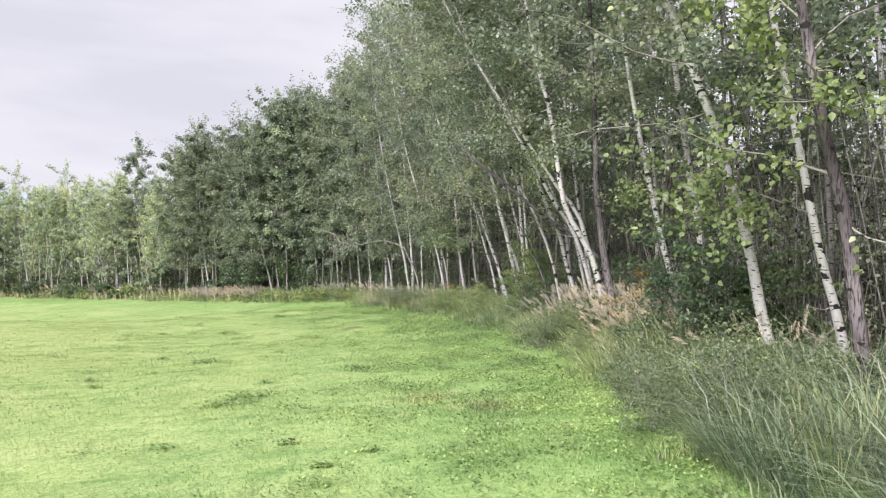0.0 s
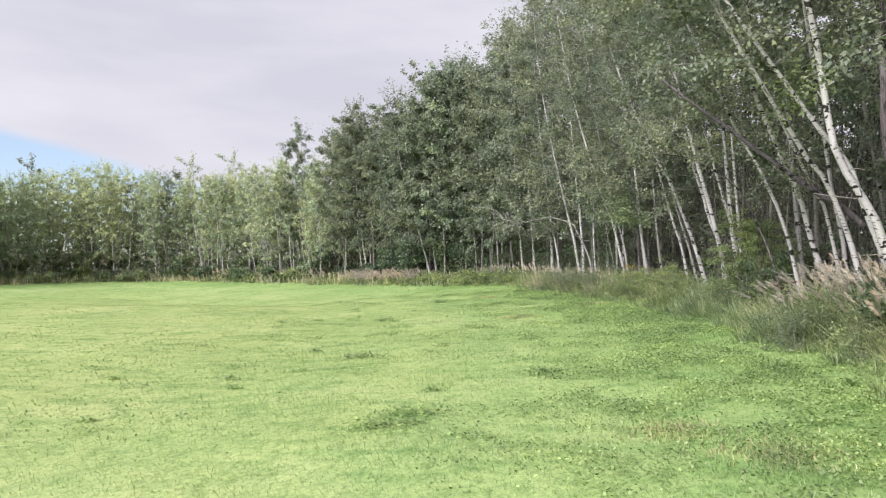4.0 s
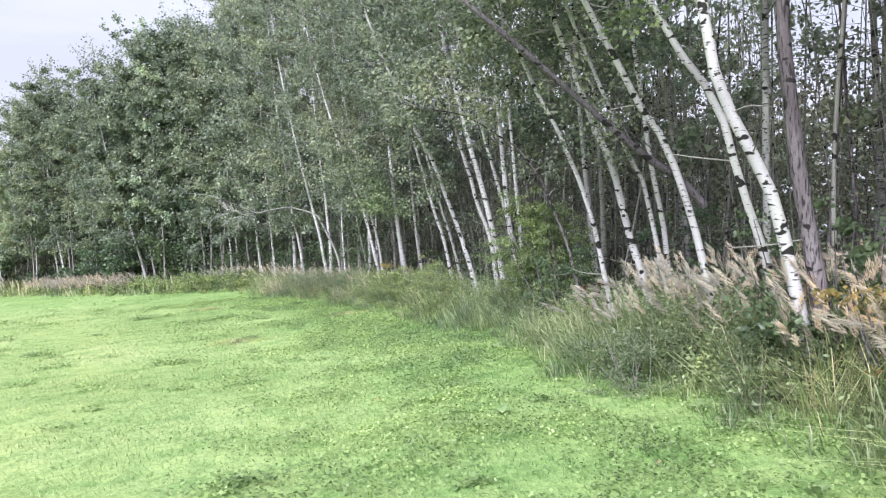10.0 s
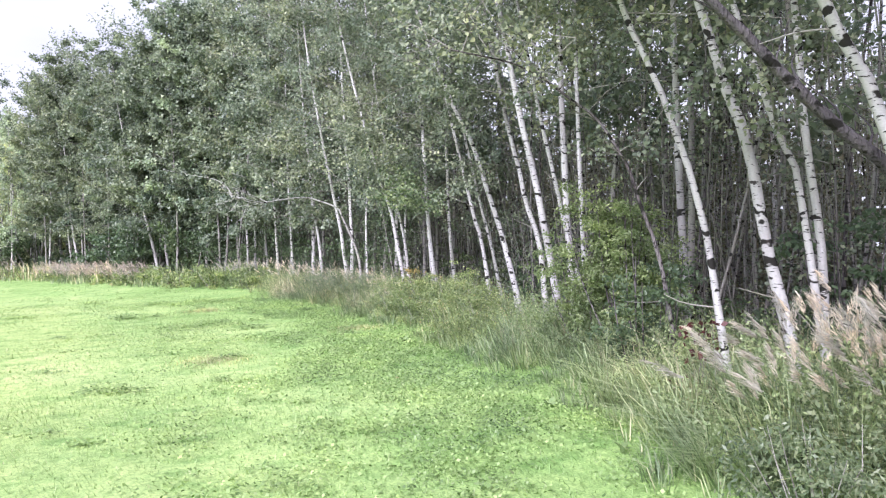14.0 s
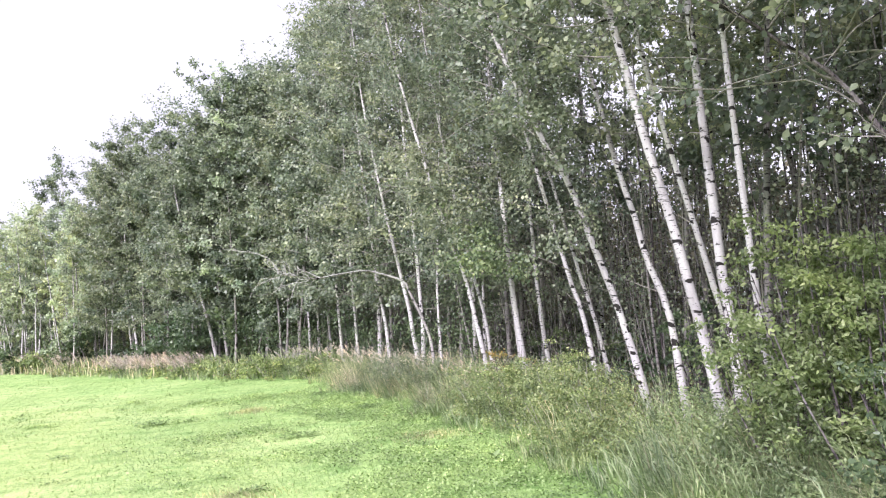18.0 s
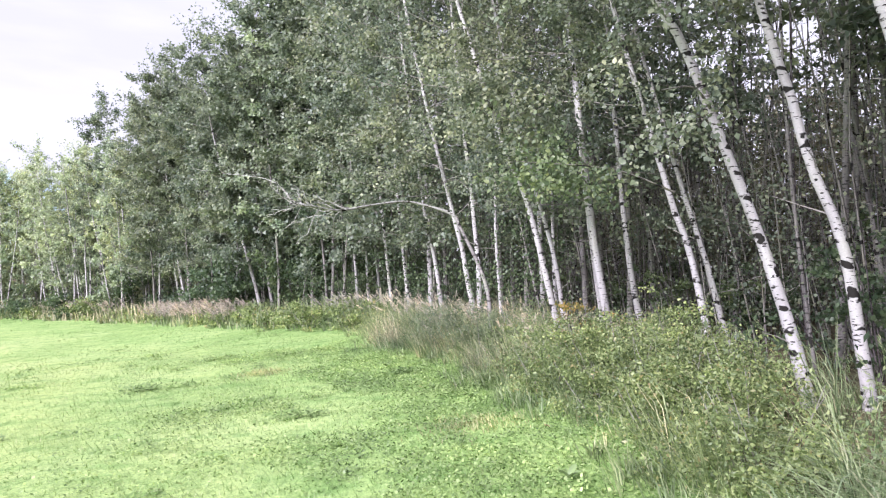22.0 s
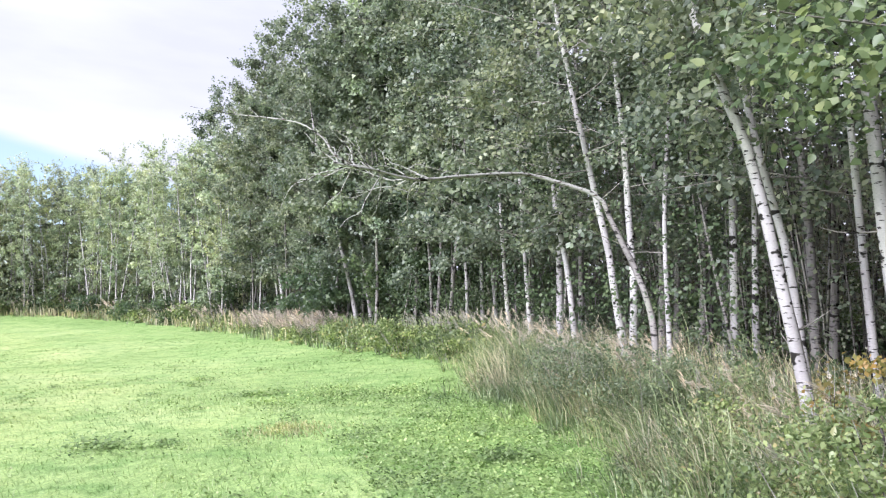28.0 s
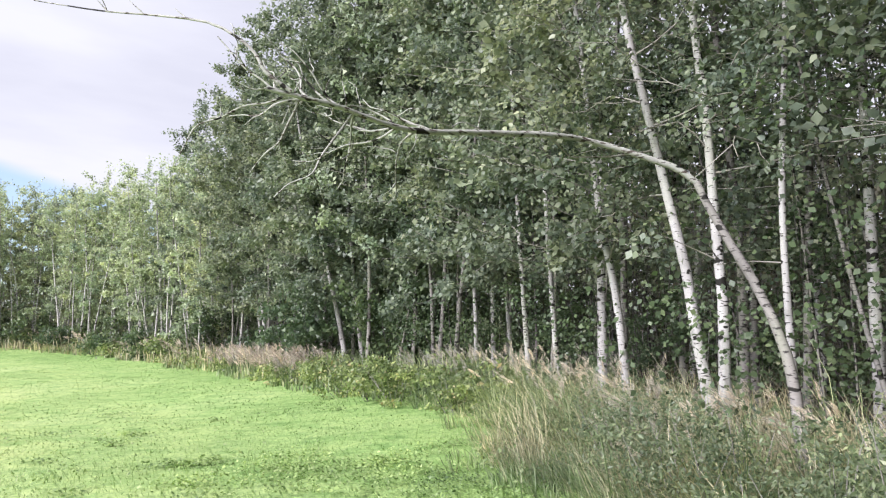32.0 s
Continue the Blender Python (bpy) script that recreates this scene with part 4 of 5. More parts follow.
# the front rows where the edge turns, then the far line, then the depth of the wood
ROWS_OF_TREES = (  # along the edge from, to; depth from, to; how many; room; share in the haze-paled leaf; size; kind of crown; share of white trunks, the rest in shade-darkened bark
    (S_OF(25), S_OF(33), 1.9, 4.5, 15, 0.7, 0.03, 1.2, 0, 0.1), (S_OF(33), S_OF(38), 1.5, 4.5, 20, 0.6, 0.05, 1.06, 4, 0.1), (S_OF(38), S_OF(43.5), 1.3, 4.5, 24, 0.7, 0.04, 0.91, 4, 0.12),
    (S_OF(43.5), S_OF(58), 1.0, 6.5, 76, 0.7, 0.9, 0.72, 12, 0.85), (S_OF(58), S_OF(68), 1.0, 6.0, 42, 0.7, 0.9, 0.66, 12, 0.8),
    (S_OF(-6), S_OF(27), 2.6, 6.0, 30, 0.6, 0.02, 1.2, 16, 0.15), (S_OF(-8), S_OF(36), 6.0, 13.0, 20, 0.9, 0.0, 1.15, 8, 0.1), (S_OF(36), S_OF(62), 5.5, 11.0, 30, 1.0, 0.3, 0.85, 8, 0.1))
for lo, hi, d0, d1, count, room, yellow, size, kind, white in ROWS_OF_TREES:
    tries = 0
    n = 0
    while n < count and tries < 2000:
        tries += 1
        x, y = at_edge(rng.uniform(lo, hi), d0 + (d1 - d0) * rng.uniform() ** 1.2)
        if wood_side(x, y)[0] < d0 * 0.9 or not free(x, y, room):
            continue
        hazed = rng.uniform() < yellow
        wood_tree(x, y, kind + int(rng.integers(0, 4)), rng.normal() * 0.9, size * rng.uniform(0.88, 1.08), rng.uniform() < white, hazed,
                  "aspen at the far edge of the lawn, its yellow-green leaves paled for haze" if hazed else ("slender aspen at the edge of the wood" if d0 < 2 else "slim grey aspen standing deep in the wood"))
        n += 1
# the depth of the wood beyond
def foliage_mass(name, places, tall, leaf, keep_from, label, mat=DEEP_LEAF):
    places = places[wood_side(places[:, 0], places[:, 1])[0] > keep_from]
    z = rng.uniform(0.01, 1, len(places)) ** 1.5 * tall
    tagged(new(name, mesh_of(name, *leaves_at(np.c_[places, z], leaf, plain=True), mat)), label, "woods", kind="stuff")


def deep_places(y0, y1, n, d0, d1):
    return np.array([at_edge(a, b) for a, b in zip(rng.uniform(S_OF(y0), S_OF(y1), n), rng.uniform(d0, d1, n))])


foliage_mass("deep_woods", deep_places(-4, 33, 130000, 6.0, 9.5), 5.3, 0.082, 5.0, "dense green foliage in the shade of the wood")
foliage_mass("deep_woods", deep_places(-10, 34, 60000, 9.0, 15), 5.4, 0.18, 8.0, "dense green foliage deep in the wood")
foliage_mass("deep_woods", np.vstack([deep_places(34, 46, 12000, 8, 18), np.c_[rng.uniform(-6, 24, 26000), rng.uniform(38, 62, 26000)]]), 9.0, 0.36, 8.0, "dense green foliage deep in the wood")
# the far mass takes the leaf colour that has haze painted in
foliage_mass("deep_woods", np.vstack([deep_places(43, 72, 30000, 4.5, 13), deep_places(57, 74, 9000, 2.5, 9)]), 5.8, 0.36, 2.5, "green foliage paled for haze behind the far line of aspens", HAZED_LEAF)
foliage_mass("deep_woods", deep_places(-12, 36, 26000, 14.0, 24), 6.4, 0.5, 12.0, "dense foliage far back in the wood", ASPEN_LEAF)


def understory(y0, y1, d0, d1, hearts, leaves, leaf, mat, label):
    """Sprays of leaves on young growth under the crowns, in uneven clumps."""
    c = deep_places(y0, y1, hearts, d0, d1)
    c = c[wood_side(c[:, 0], c[:, 1])[0] > d0 * 0.9]
    h = np.c_[c, height(c[:, 0], c[:, 1]) + 0.4 + 4.2 * rng.uniform(0, 1, len(c)) ** 1.2]
    pick = rng.integers(0, len(h), leaves)
    stuff_at = h[pick] + rng.normal(size=(leaves, 3)) * [0.3, 0.3, 0.16]
    tagged(new("understory", mesh_of("understory", *leaves_at(stuff_at, leaf, plain=y0 > 30), mat)), label, "foliage", kind="stuff")


understory(0, 34, 2.3, 7.0, 900, 68000, 0.05, ASPEN_LEAF, "loose grey-green sprays of leaves under the aspen crowns")
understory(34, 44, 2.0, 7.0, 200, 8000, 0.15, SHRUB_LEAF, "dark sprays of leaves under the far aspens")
understory(44, 66, 1.5, 6.0, 320, 14000, 0.15, HAZED_LEAF, "sprays of leaves paled for haze under the far aspens")
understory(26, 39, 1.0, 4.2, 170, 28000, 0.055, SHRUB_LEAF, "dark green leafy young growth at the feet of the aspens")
# bare thin stems in the shade between them
thin = [tube(curve_points([(0, 0, -0.1), (0.08, 0.02, 2.0), (-0.15, 0.05, 5.5)], 10), np.linspace(0.03, 0.012, 10), 6), tube(curve_points([(0, 0, -0.1), (-0.3, 0.1, 2.0), (-0.5, 0.0, 5.0)], 10), np.linspace(0.024, 0.01, 10), 6)]
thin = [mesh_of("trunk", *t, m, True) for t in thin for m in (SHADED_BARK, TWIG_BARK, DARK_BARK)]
for k in range(150):
    x, y = at_edge(rng.uniform(S_OF(2), S_OF(42)), rng.uniform(1.9, 9.0))
    if wood_side(x, y)[0] > 1.6 and free(x, y, 0.3):
        ob = tagged(new("sapling", thin[int(rng.integers(0, 6))]), "thin bare aspen stem in the shade of the wood", "sapling", "bare stems in the wood")
        ob.matrix_basis = Matrix.LocRotScale((x, y, float(height(x, y))), Euler((rng.normal() * 0.06, rng.normal() * 0.06 - 0.04, rng.uniform(0, 6.28))), (1, 1, rng.uniform(0.8, 1.2)))

# the brush of bare stems and dead twigs in the depth of the wood
def brushwood(y0, y1, d0, d1, n, thick, mat, label):
    s_, d_ = rng.uniform(S_OF(y0), S_OF(y1), n), rng.uniform(d0, d1, n)
    p = np.array([at_edge(a, b) for a, b in zip(s_, d_)])
    p = p[wood_side(p[:, 0], p[:, 1])[0] > d0 * 0.9]
    n = len(p)
    foot_ = np.c_[p, height(p[:, 0], p[:, 1]) - 0.05]
    tall = rng.uniform(2.5, 7.0, n)
    lean = np.c_[rng.normal(-0.07, 0.09, (n, 1)), rng.normal(0, 0.07, (n, 1))]
    rows = [foot_ + np.c_[lean * (tall * g)[:, None] + rng.normal(size=(n, 2)) * 0.05 * g, tall * g] for g in (0, 0.33, 0.67, 1.0)]
    # dead twigs that leave the stems
    m = n * 3
    pick, g = rng.integers(0, n, m), rng.uniform(0.15, 0.95, m)
    a = foot_[pick] + np.c_[lean[pick] * (tall[pick] * g)[:, None], tall[pick] * g]
    b = a + np.c_[rng.normal(size=(m, 2)) * 0.38, rng.uniform(-0.1, 0.5, m)]
    c = b + (b - a) * 0.6 + rng.normal(size=(m, 3)) * 0.1
    ang = np.arange(3) * 2.094
    ring = np.stack([np.cos(ang), np.sin(ang), 0 * ang], -1)
    r0 = rng.uniform(0.5, 1.3, (n, 1, 1)) * thick
    v1 = np.stack([q[:, None] + ring * r0 * w for q, w in zip(rows, (1, 0.85, 0.65, 0.3))], 1).reshape(-1, 3)
    f = np.array([(k * 3 + j, k * 3 + (j + 1) % 3, k * 3 + 3 + (j + 1) % 3, k * 3 + 3 + j) for k in range(3) for j in range(3)])
    f1 = (np.arange(n)[:, None, None] * 12 + f).reshape(-1, 4)
    v2 = np.stack([q[:, None] + np.roll(ring, 1, 1) * w for q, w in ((a, 0.007), (b, 0.005), (c, 0.002))], 1).reshape(-1, 3)
    f2 = (np.arange(m)[:, None, None] * 9 + f[:6]).reshape(-1, 4) + len(v1)
    tagged(new("brushwood", mesh_of("brushwood", np.vstack([v1, v2]), np.vstack([f1, f2]), mat, True)), label, "brushwood", kind="stuff")


brushwood(-4, 35, 3.0, 9.5, 480, 0.02, SHADED_BARK, "grey-brown bare stems and dead twigs deep in the wood")
brushwood(-4, 35, 3.0, 9.5, 560, 0.018, TWIG_BARK, "brown bare stems and dead twigs deep in the wood")
brushwood(43, 64, 1.0, 6.0, 190, 0.045, ASPEN_BARK, "pale bare stems among the far aspens")


# ---------------------------------------------------------------- shrubs
def shrub(name, x, y, wide_, tall, mat, leaves, leaf, label, wind=-0.12, stems=11, rich=False, slim=0.7, plain=False):
    z = float(height(x, y))
    root = tagged(new(name), label, "shrub")
    root.location = (x, y, z)
    pts = []
    for k in range(stems):
        a = rng.uniform(0, 6.28)
        r = wide_ * np.sqrt(rng.uniform(0.02, 1))
        tip = np.array([np.cos(a) * r + wind * tall, np.sin(a) * r, tall * rng.uniform(0.6, 1.05)])
        foot_ = tip * [0.25, 0.25, 0] + rng.normal(size=3) * [0.05, 0.05, 0]
        foot_[2] = -0.05
        line_ = curve_points([foot_, (foot_ + tip) / 2 + [tip[0] * 0.1, tip[1] * 0.1, 0.05], tip], 8)
        part("stem", mesh_of("stem", *tube(line_, np.linspace(0.011, 0.003, 8) * (0.5 if tall < 0.9 else 1.0), 5), TWIG_BARK if tall < 0.9 else DARK_BARK, True), root)
        pts.append(line_)
    line_all = np.array(pts)
    bunch = max(10, leaves // 60)
    pick, g = rng.integers(0, stems, bunch), rng.uniform(0.15, 1, bunch) ** 0.8
    heart = line_all[pick, np.minimum((g * 7).astype(int), 7)] + rng.normal(size=(bunch, 3)) * [0.17 * wide_ + 0.05, 0.17 * wide_ + 0.05, 0.09]
    place = heart[rng.integers(0, bunch, leaves)] + rng.normal(size=(leaves, 3)) * np.array([1.25, 1.25, 0.6]) * max(0.05, leaf * 1.0)
    place[:, 2] = np.maximum(place[:, 2], 0.03)
    part("foliage", mesh_of("foliage", *leaves_at(place, leaf, 0.15, slim, rich=rich, plain=plain), mat), root)
    return root


shrub("bush", 5.35, 16.5, 0.65, 2.2, BRIGHT_LEAF, 14500, 0.043, "large dense green bush between the aspens", rich=True, stems=18, slim=0.5)
shrub("bush", 5.15, 17.2, 0.5, 1.7, BRIGHT_LEAF, 7000, 0.04, "leafy green bush beside white aspens", rich=True, stems=13, slim=0.5)
shrub("bush", 5.0, 15.6, 0.45, 1.2, SHRUB_LEAF, 3000, 0.042, "low dark green bush beside an aspen", rich=True)
shrub("bush", 4.9, 8.4, 0.8, 2.2, SHRUB_LEAF, 5200, 0.052, "dark leafy bush under the aspens", rich=True, stems=14, slim=0.55)
shrub("bush", 4.75, 7.7, 0.6, 1.5, SHRUB_LEAF, 3400, 0.052, "dark leafy bush under the aspens", rich=True)
shrub("bush", 5.3, 7.4, 0.7, 1.8, SHRUB_LEAF, 3800, 0.052, "dark leafy bush under the aspens", rich=True)
shrub("bush", 5.5, 9.9, 0.8, 2.2, SHRUB_LEAF, 3800, 0.052, "dark leafy bush under the aspens", rich=True)
shrub("bush", 4.75, 10.2, 0.42, 1.15, RUST_LEAF, 1300, 0.042, "low bush turning yellow and rust at the foot of an aspen", rich=True)
shrub("bush", 5.0, 11.1, 0.6, 1.3, SHRUB_LEAF, 1400, 0.06, "dark leafy bush at the foot of an aspen", rich=True)
shrub("bush", 4.95, 14.75, 0.22, 0.7, RED_LEAF, 160, 0.06, "small bush with dark red leaves", stems=5)
for x, y, w, h, n in ((4.65, 19.7, 0.5, 0.85, 1500), (4.45, 20.6, 0.55, 0.9, 1700), (4.25, 21.5, 0.6, 0.9, 1900), (4.2, 22.4, 0.6, 0.85, 1700), (3.95, 21.0, 0.45, 0.65, 1200), (4.9, 22.0, 0.6, 1.05, 1700),
                      (4.05, 23.2, 0.5, 0.75, 1200), (4.75, 23.1, 0.6, 0.95, 1500), (4.85, 21.0, 0.6, 1.0, 1500), (4.35, 19.1, 0.45, 0.75, 1100), (4.1, 20.1, 0.4, 0.6, 1000), (3.75, 22.2, 0.4, 0.6, 1000)):
    shrub("bramble", x, y, w, h * 0.82, BERRY_LEAF, int(n * 2.5), 0.031, "yellow-green bramble bush at the lawn's edge", rich=True, stems=9, slim=0.62)
for x, y, w, h in ((4.35, 22.9, 0.25, 0.95), (4.2, 23.6, 0.25, 0.8)):
    shrub("bramble", x, y, w, h, RUST_LEAF, 360, 0.036, "bramble with leaves turned orange", stems=5)
for x, y, w, h, n in ((2.9, 26.0, 0.45, 0.7, 1300), (3.25, 25.4, 0.45, 0.65, 1200), (2.65, 26.8, 0.4, 0.6, 1000), (3.7, 25.1, 0.45, 0.7, 1000), (3.0, 5.7, 0.45, 0.65, 1500), (3.35, 5.1, 0.5, 0.75, 1600),
                      (3.3, 7.0, 0.4, 0.6, 1000), (3.9, 12.2, 0.4, 0.6, 900)):
    shrub("shrub", x, y, w, h, GREY_LEAF, int(n * 2.4), 0.036, "low grey-green leafy shrub in the tall grass", stems=12, slim=0.36)
for x, y, w, h in ((-0.7, 33.4, 0.7, 0.7), (-1.5, 34.2, 0.7, 0.65), (-0.2, 32.6, 0.6, 0.6), (0.9, 31.3, 0.5, 0.6), (-3.0, 36.4, 0.6, 0.6)):
    shrub("shrub", x, y, w, h, BERRY_LEAF, 1500, 0.055, "rounded yellow-green shrub at the lawn's edge", stems=8)
for k in range(34):  # bushes in front of the far line
    x, y = at_edge(S_OF(44) + (S_OF(66) - S_OF(44)) * (k + rng.uniform()) / 34, rng.uniform(0.4, 1.8))
    shrub("shrub", float(x), float(y), rng.uniform(0.6, 1.2), rng.uniform(0.35, 1.1), (BERRY_LEAF, SHRUB_LEAF, GREY_LEAF)[int(rng.integers(0, 3))], 900, 0.13, "leafy shrub before the far line of aspens", stems=6, plain=True)
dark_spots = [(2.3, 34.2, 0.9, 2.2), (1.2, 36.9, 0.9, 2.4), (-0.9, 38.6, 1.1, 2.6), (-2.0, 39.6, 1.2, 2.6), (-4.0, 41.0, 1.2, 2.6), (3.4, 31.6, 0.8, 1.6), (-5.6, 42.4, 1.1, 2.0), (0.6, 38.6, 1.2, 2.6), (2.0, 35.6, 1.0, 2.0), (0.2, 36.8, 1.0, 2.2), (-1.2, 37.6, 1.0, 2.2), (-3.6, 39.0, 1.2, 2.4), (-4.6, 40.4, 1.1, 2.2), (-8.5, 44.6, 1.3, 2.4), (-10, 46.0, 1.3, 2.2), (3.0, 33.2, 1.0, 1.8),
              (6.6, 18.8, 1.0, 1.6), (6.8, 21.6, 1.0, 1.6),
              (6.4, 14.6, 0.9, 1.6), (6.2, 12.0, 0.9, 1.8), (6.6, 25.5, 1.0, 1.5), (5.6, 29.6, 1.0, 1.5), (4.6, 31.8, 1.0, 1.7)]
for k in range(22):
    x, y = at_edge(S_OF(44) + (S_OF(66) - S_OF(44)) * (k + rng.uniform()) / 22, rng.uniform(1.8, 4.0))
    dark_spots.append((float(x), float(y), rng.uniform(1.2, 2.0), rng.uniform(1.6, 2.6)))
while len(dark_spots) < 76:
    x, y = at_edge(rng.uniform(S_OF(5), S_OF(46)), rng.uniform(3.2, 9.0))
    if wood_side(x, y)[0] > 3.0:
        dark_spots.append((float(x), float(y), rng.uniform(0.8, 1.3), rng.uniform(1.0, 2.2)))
# beyond x = -11 a lighter leaf stands in for the far haze
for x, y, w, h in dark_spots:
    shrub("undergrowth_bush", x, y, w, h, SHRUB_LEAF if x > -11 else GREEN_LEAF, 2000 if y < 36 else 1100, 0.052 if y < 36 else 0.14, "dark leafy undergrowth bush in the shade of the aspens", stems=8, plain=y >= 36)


# ---------------------------------------------------------------- grasses and weeds
def blades(x, y, tall, wide_, bend, lean=(-0.4, -0.1), sink=0.0, tuft=0):
    """Curved grass blades standing on the ground at x, y."""
    n = len(x)
    a = rng.uniform(0, 6.28, n)
    if tuft:  # gather the blades into tussocks from whose hearts they spread
        heart = np.repeat(np.arange(0, n, tuft), tuft)[:n]
        r = np.abs(rng.normal(size=n)) * 0.075
        x, y = x[heart] + np.cos(a) * r, y[heart] + np.sin(a) * r
        tall = np.asarray(tall) * rng.uniform(0.6, 1.25, n)[heart]
    foot_ = np.stack([x, y, height(x, y) - sink], -1)
    away = np.stack([np.cos(a), np.sin(a)], -1) * bend * rng.uniform(0.1, 1.25, (n, 1)) + np.array(lean) * bend
    side = np.stack([-np.sin(a), np.cos(a), np.zeros(n)], -1) * (wide_ * 0.5)
    tall = np.asarray(tall).reshape(-1, 1) * np.ones((n, 1))
    mid = foot_ + np.concatenate([away * tall * 0.35, tall * 0.6], 1)
    tip = foot_ + np.concatenate([away * tall, tall * (1.0 - 0.25 * np.minimum(np.linalg.norm(away, axis=1, keepdims=True), 1))], 1)
    v = np.stack([foot_ - side, foot_ + side, mid + side * 0.8, mid - side * 0.8, tip], 1).reshape(-1, 3)
    b = np.arange(n)[:, None] * 5
    return v, [b + [0, 1, 2, 3], b + [3, 2, 4]]


def along(n, y0, y1, d0, d1, power=1.0):
    s = rng.uniform(S_OF(y0), S_OF(y1), n)
    d = d0 + (d1 - d0) * rng.uniform(0, 1, n) ** power
    ragged = 0.15 * np.sin(1.3 * s) + 0.11 * np.sin(2.9 * s + 1) + 0.07 * np.sin(6.1 * s + 2)
    p = np.array([at_edge(a, b) for a, b in zip(s, d + ragged)])
    return p[:, 0], p[:, 1], d


def clumped(x, y, scale, keep):
    """Which of the places to keep, so that growth stands in uneven clumps."""
    f = np.array([noise.noise(Vector((a * scale, b * scale, 3.7))) for a, b in zip(x, y)])
    return f + rng.normal(size=len(f)) * 0.12 > keep


def rise(d, y=None):
    """Growth is low at the mown edge and taller towards the trees, tallest where the plumes stand."""
    low_ = np.clip(0.28 + 0.75 * d, 0.25, 1.0)
    return low_ if y is None else low_ * (1 + 0.5 * np.exp(-(((y - 10.8) / 3.2) ** 2)) + 0.2 * np.exp(-(((y - 16) / 2.5) ** 2)))


def stuff(name, verts, faces, mat, label, category):
    return tagged(new(name, mesh_of(name, verts, faces, mat)), label, category, kind="stuff")


PALE_BLADE = leaf_material("pale_grass_blade", [(0.0, (0.3, 0.39, 0.2)), (0.6, (0.52, 0.6, 0.36)), (1.0, (0.7, 0.72, 0.5))], 0.55, 0.35)
# green tall grass along the whole edge
x, y, d = along(36000, 2.5, 33, 0.06, 2.3, 0.9)
keep = clumped(x, y, 0.9, -0.28) & ((y < 18.6) | (y > 24.2) | (rng.uniform(size=len(x)) < np.where(d < 0.5, 0.8, 0.35)))
x, y, d = x[keep], y[keep], d[keep]
stuff("tall_grass", *blades(x, y, rng.uniform(0.2, 0.66, len(x)) * rise(d, y), 0.0065, 1.25, tuft=34), WEED_BLADE, "tall green wind-bent grass between lawn and trees", "grass")
x, y, d = along(7000, 33, 66, -0.1, 2.2)
stuff("tall_grass", *blades(x, y, rng.uniform(0.35, 0.75, len(x)) * rise(d), 0.03, 0.4), WEED_BLADE, "tall grass along the far edge of the lawn", "grass")
BLUE_BLADE = leaf_material("blue_grey_grass", [(0.0, (0.17, 0.24, 0.17)), (0.6, (0.31, 0.385, 0.29)), (1.0, (0.52, 0.57, 0.45))], 0.45, 0.3)
x, y, d = along(8500, 2.2, 8.2, 0.05, 2.0)
stuff("tall_grass", *blades(x, y, rng.uniform(0.25, 0.72, len(x)) * rise(d), 0.009, 1.5, tuft=28), BLUE_BLADE, "dense blue-grey arching grass by the wood", "grass")
x, y, d = along(3200, 12.8, 18.6, 0.2, 1.3)
stuff("tall_grass", *blades(x, y, rng.uniform(0.2, 0.5, len(x)) * rise(d), 0.01, 1.6, tuft=16), PALE_BLADE, "pale arching grass before the bushes", "grass")
# low tufts where the mower stops
x, y, d = along(9000, 2.5, 31, -0.3, 0.45)
stuff("edge_grass", *blades(x, y, rng.uniform(0.08, 0.24, len(x)), 0.009, 0.9, tuft=12), WEED_BLADE, "short rough grass at the mown edge", "grass")
# dry straw grass, most of all under the aspens where the edge turns
x, y, d = along(7400, 3, 30, 0.1, 2.0)
keep = clumped(x, y, 0.7, 0.0) & ((y < 18.4) | (y > 23.6))
stuff("dry_grass", *blades(x[keep], y[keep], rng.uniform(0.3, 0.85, keep.sum()) * rise(d[keep]), 0.006, 1.0, tuft=16), STRAW, "dry straw-coloured grass in the weeds", "grass")
x, y, d = along(2600, 23, 31.5, 0.9, 2.9)
stuff("dry_grass", *blades(x, y, rng.uniform(0.3, 0.7, len(x)), 0.008, 0.8), STRAW, "dry straw-coloured grass at the feet of the aspens", "grass")
x, y, d = along(5600, 22.8, 29.5, 0.05, 1.6)
keep = clumped(x, y, 1.2, -0.16)
stuff("dry_grass", *blades(x[keep], y[keep], rng.uniform(0.2, 0.6, keep.sum()), 0.006, 1.2, tuft=22), STRAW, "pale bent straw in front of the aspens", "grass")
x, y, d = along(2600, 22.8, 27.5, -0.05, 1.1)
stuff("tall_grass", *blades(x, y, rng.uniform(0.18, 0.45, len(x)), 0.007, 1.0, tuft=14), WEED_BLADE, "green weeds grown through the bent straw", "grass")
x, y, d = along(1400, 43, 66, -0.1, 1.0)
stuff("dry_grass", *blades(x, y, rng.uniform(0.2, 0.5, len(x)), 0.03, 0.4), STRAW, "low band of dry grass along the far edge of the lawn", "grass")
x, y, d = along(500, 38, 66, 0.3, 1.6)
stuff("dry_grass", *blades(x, y, rng.uniform(0.5, 0.9, len(x)), 0.028, 0.35), STRAW, "dry grass along the far edge of the lawn", "grass")


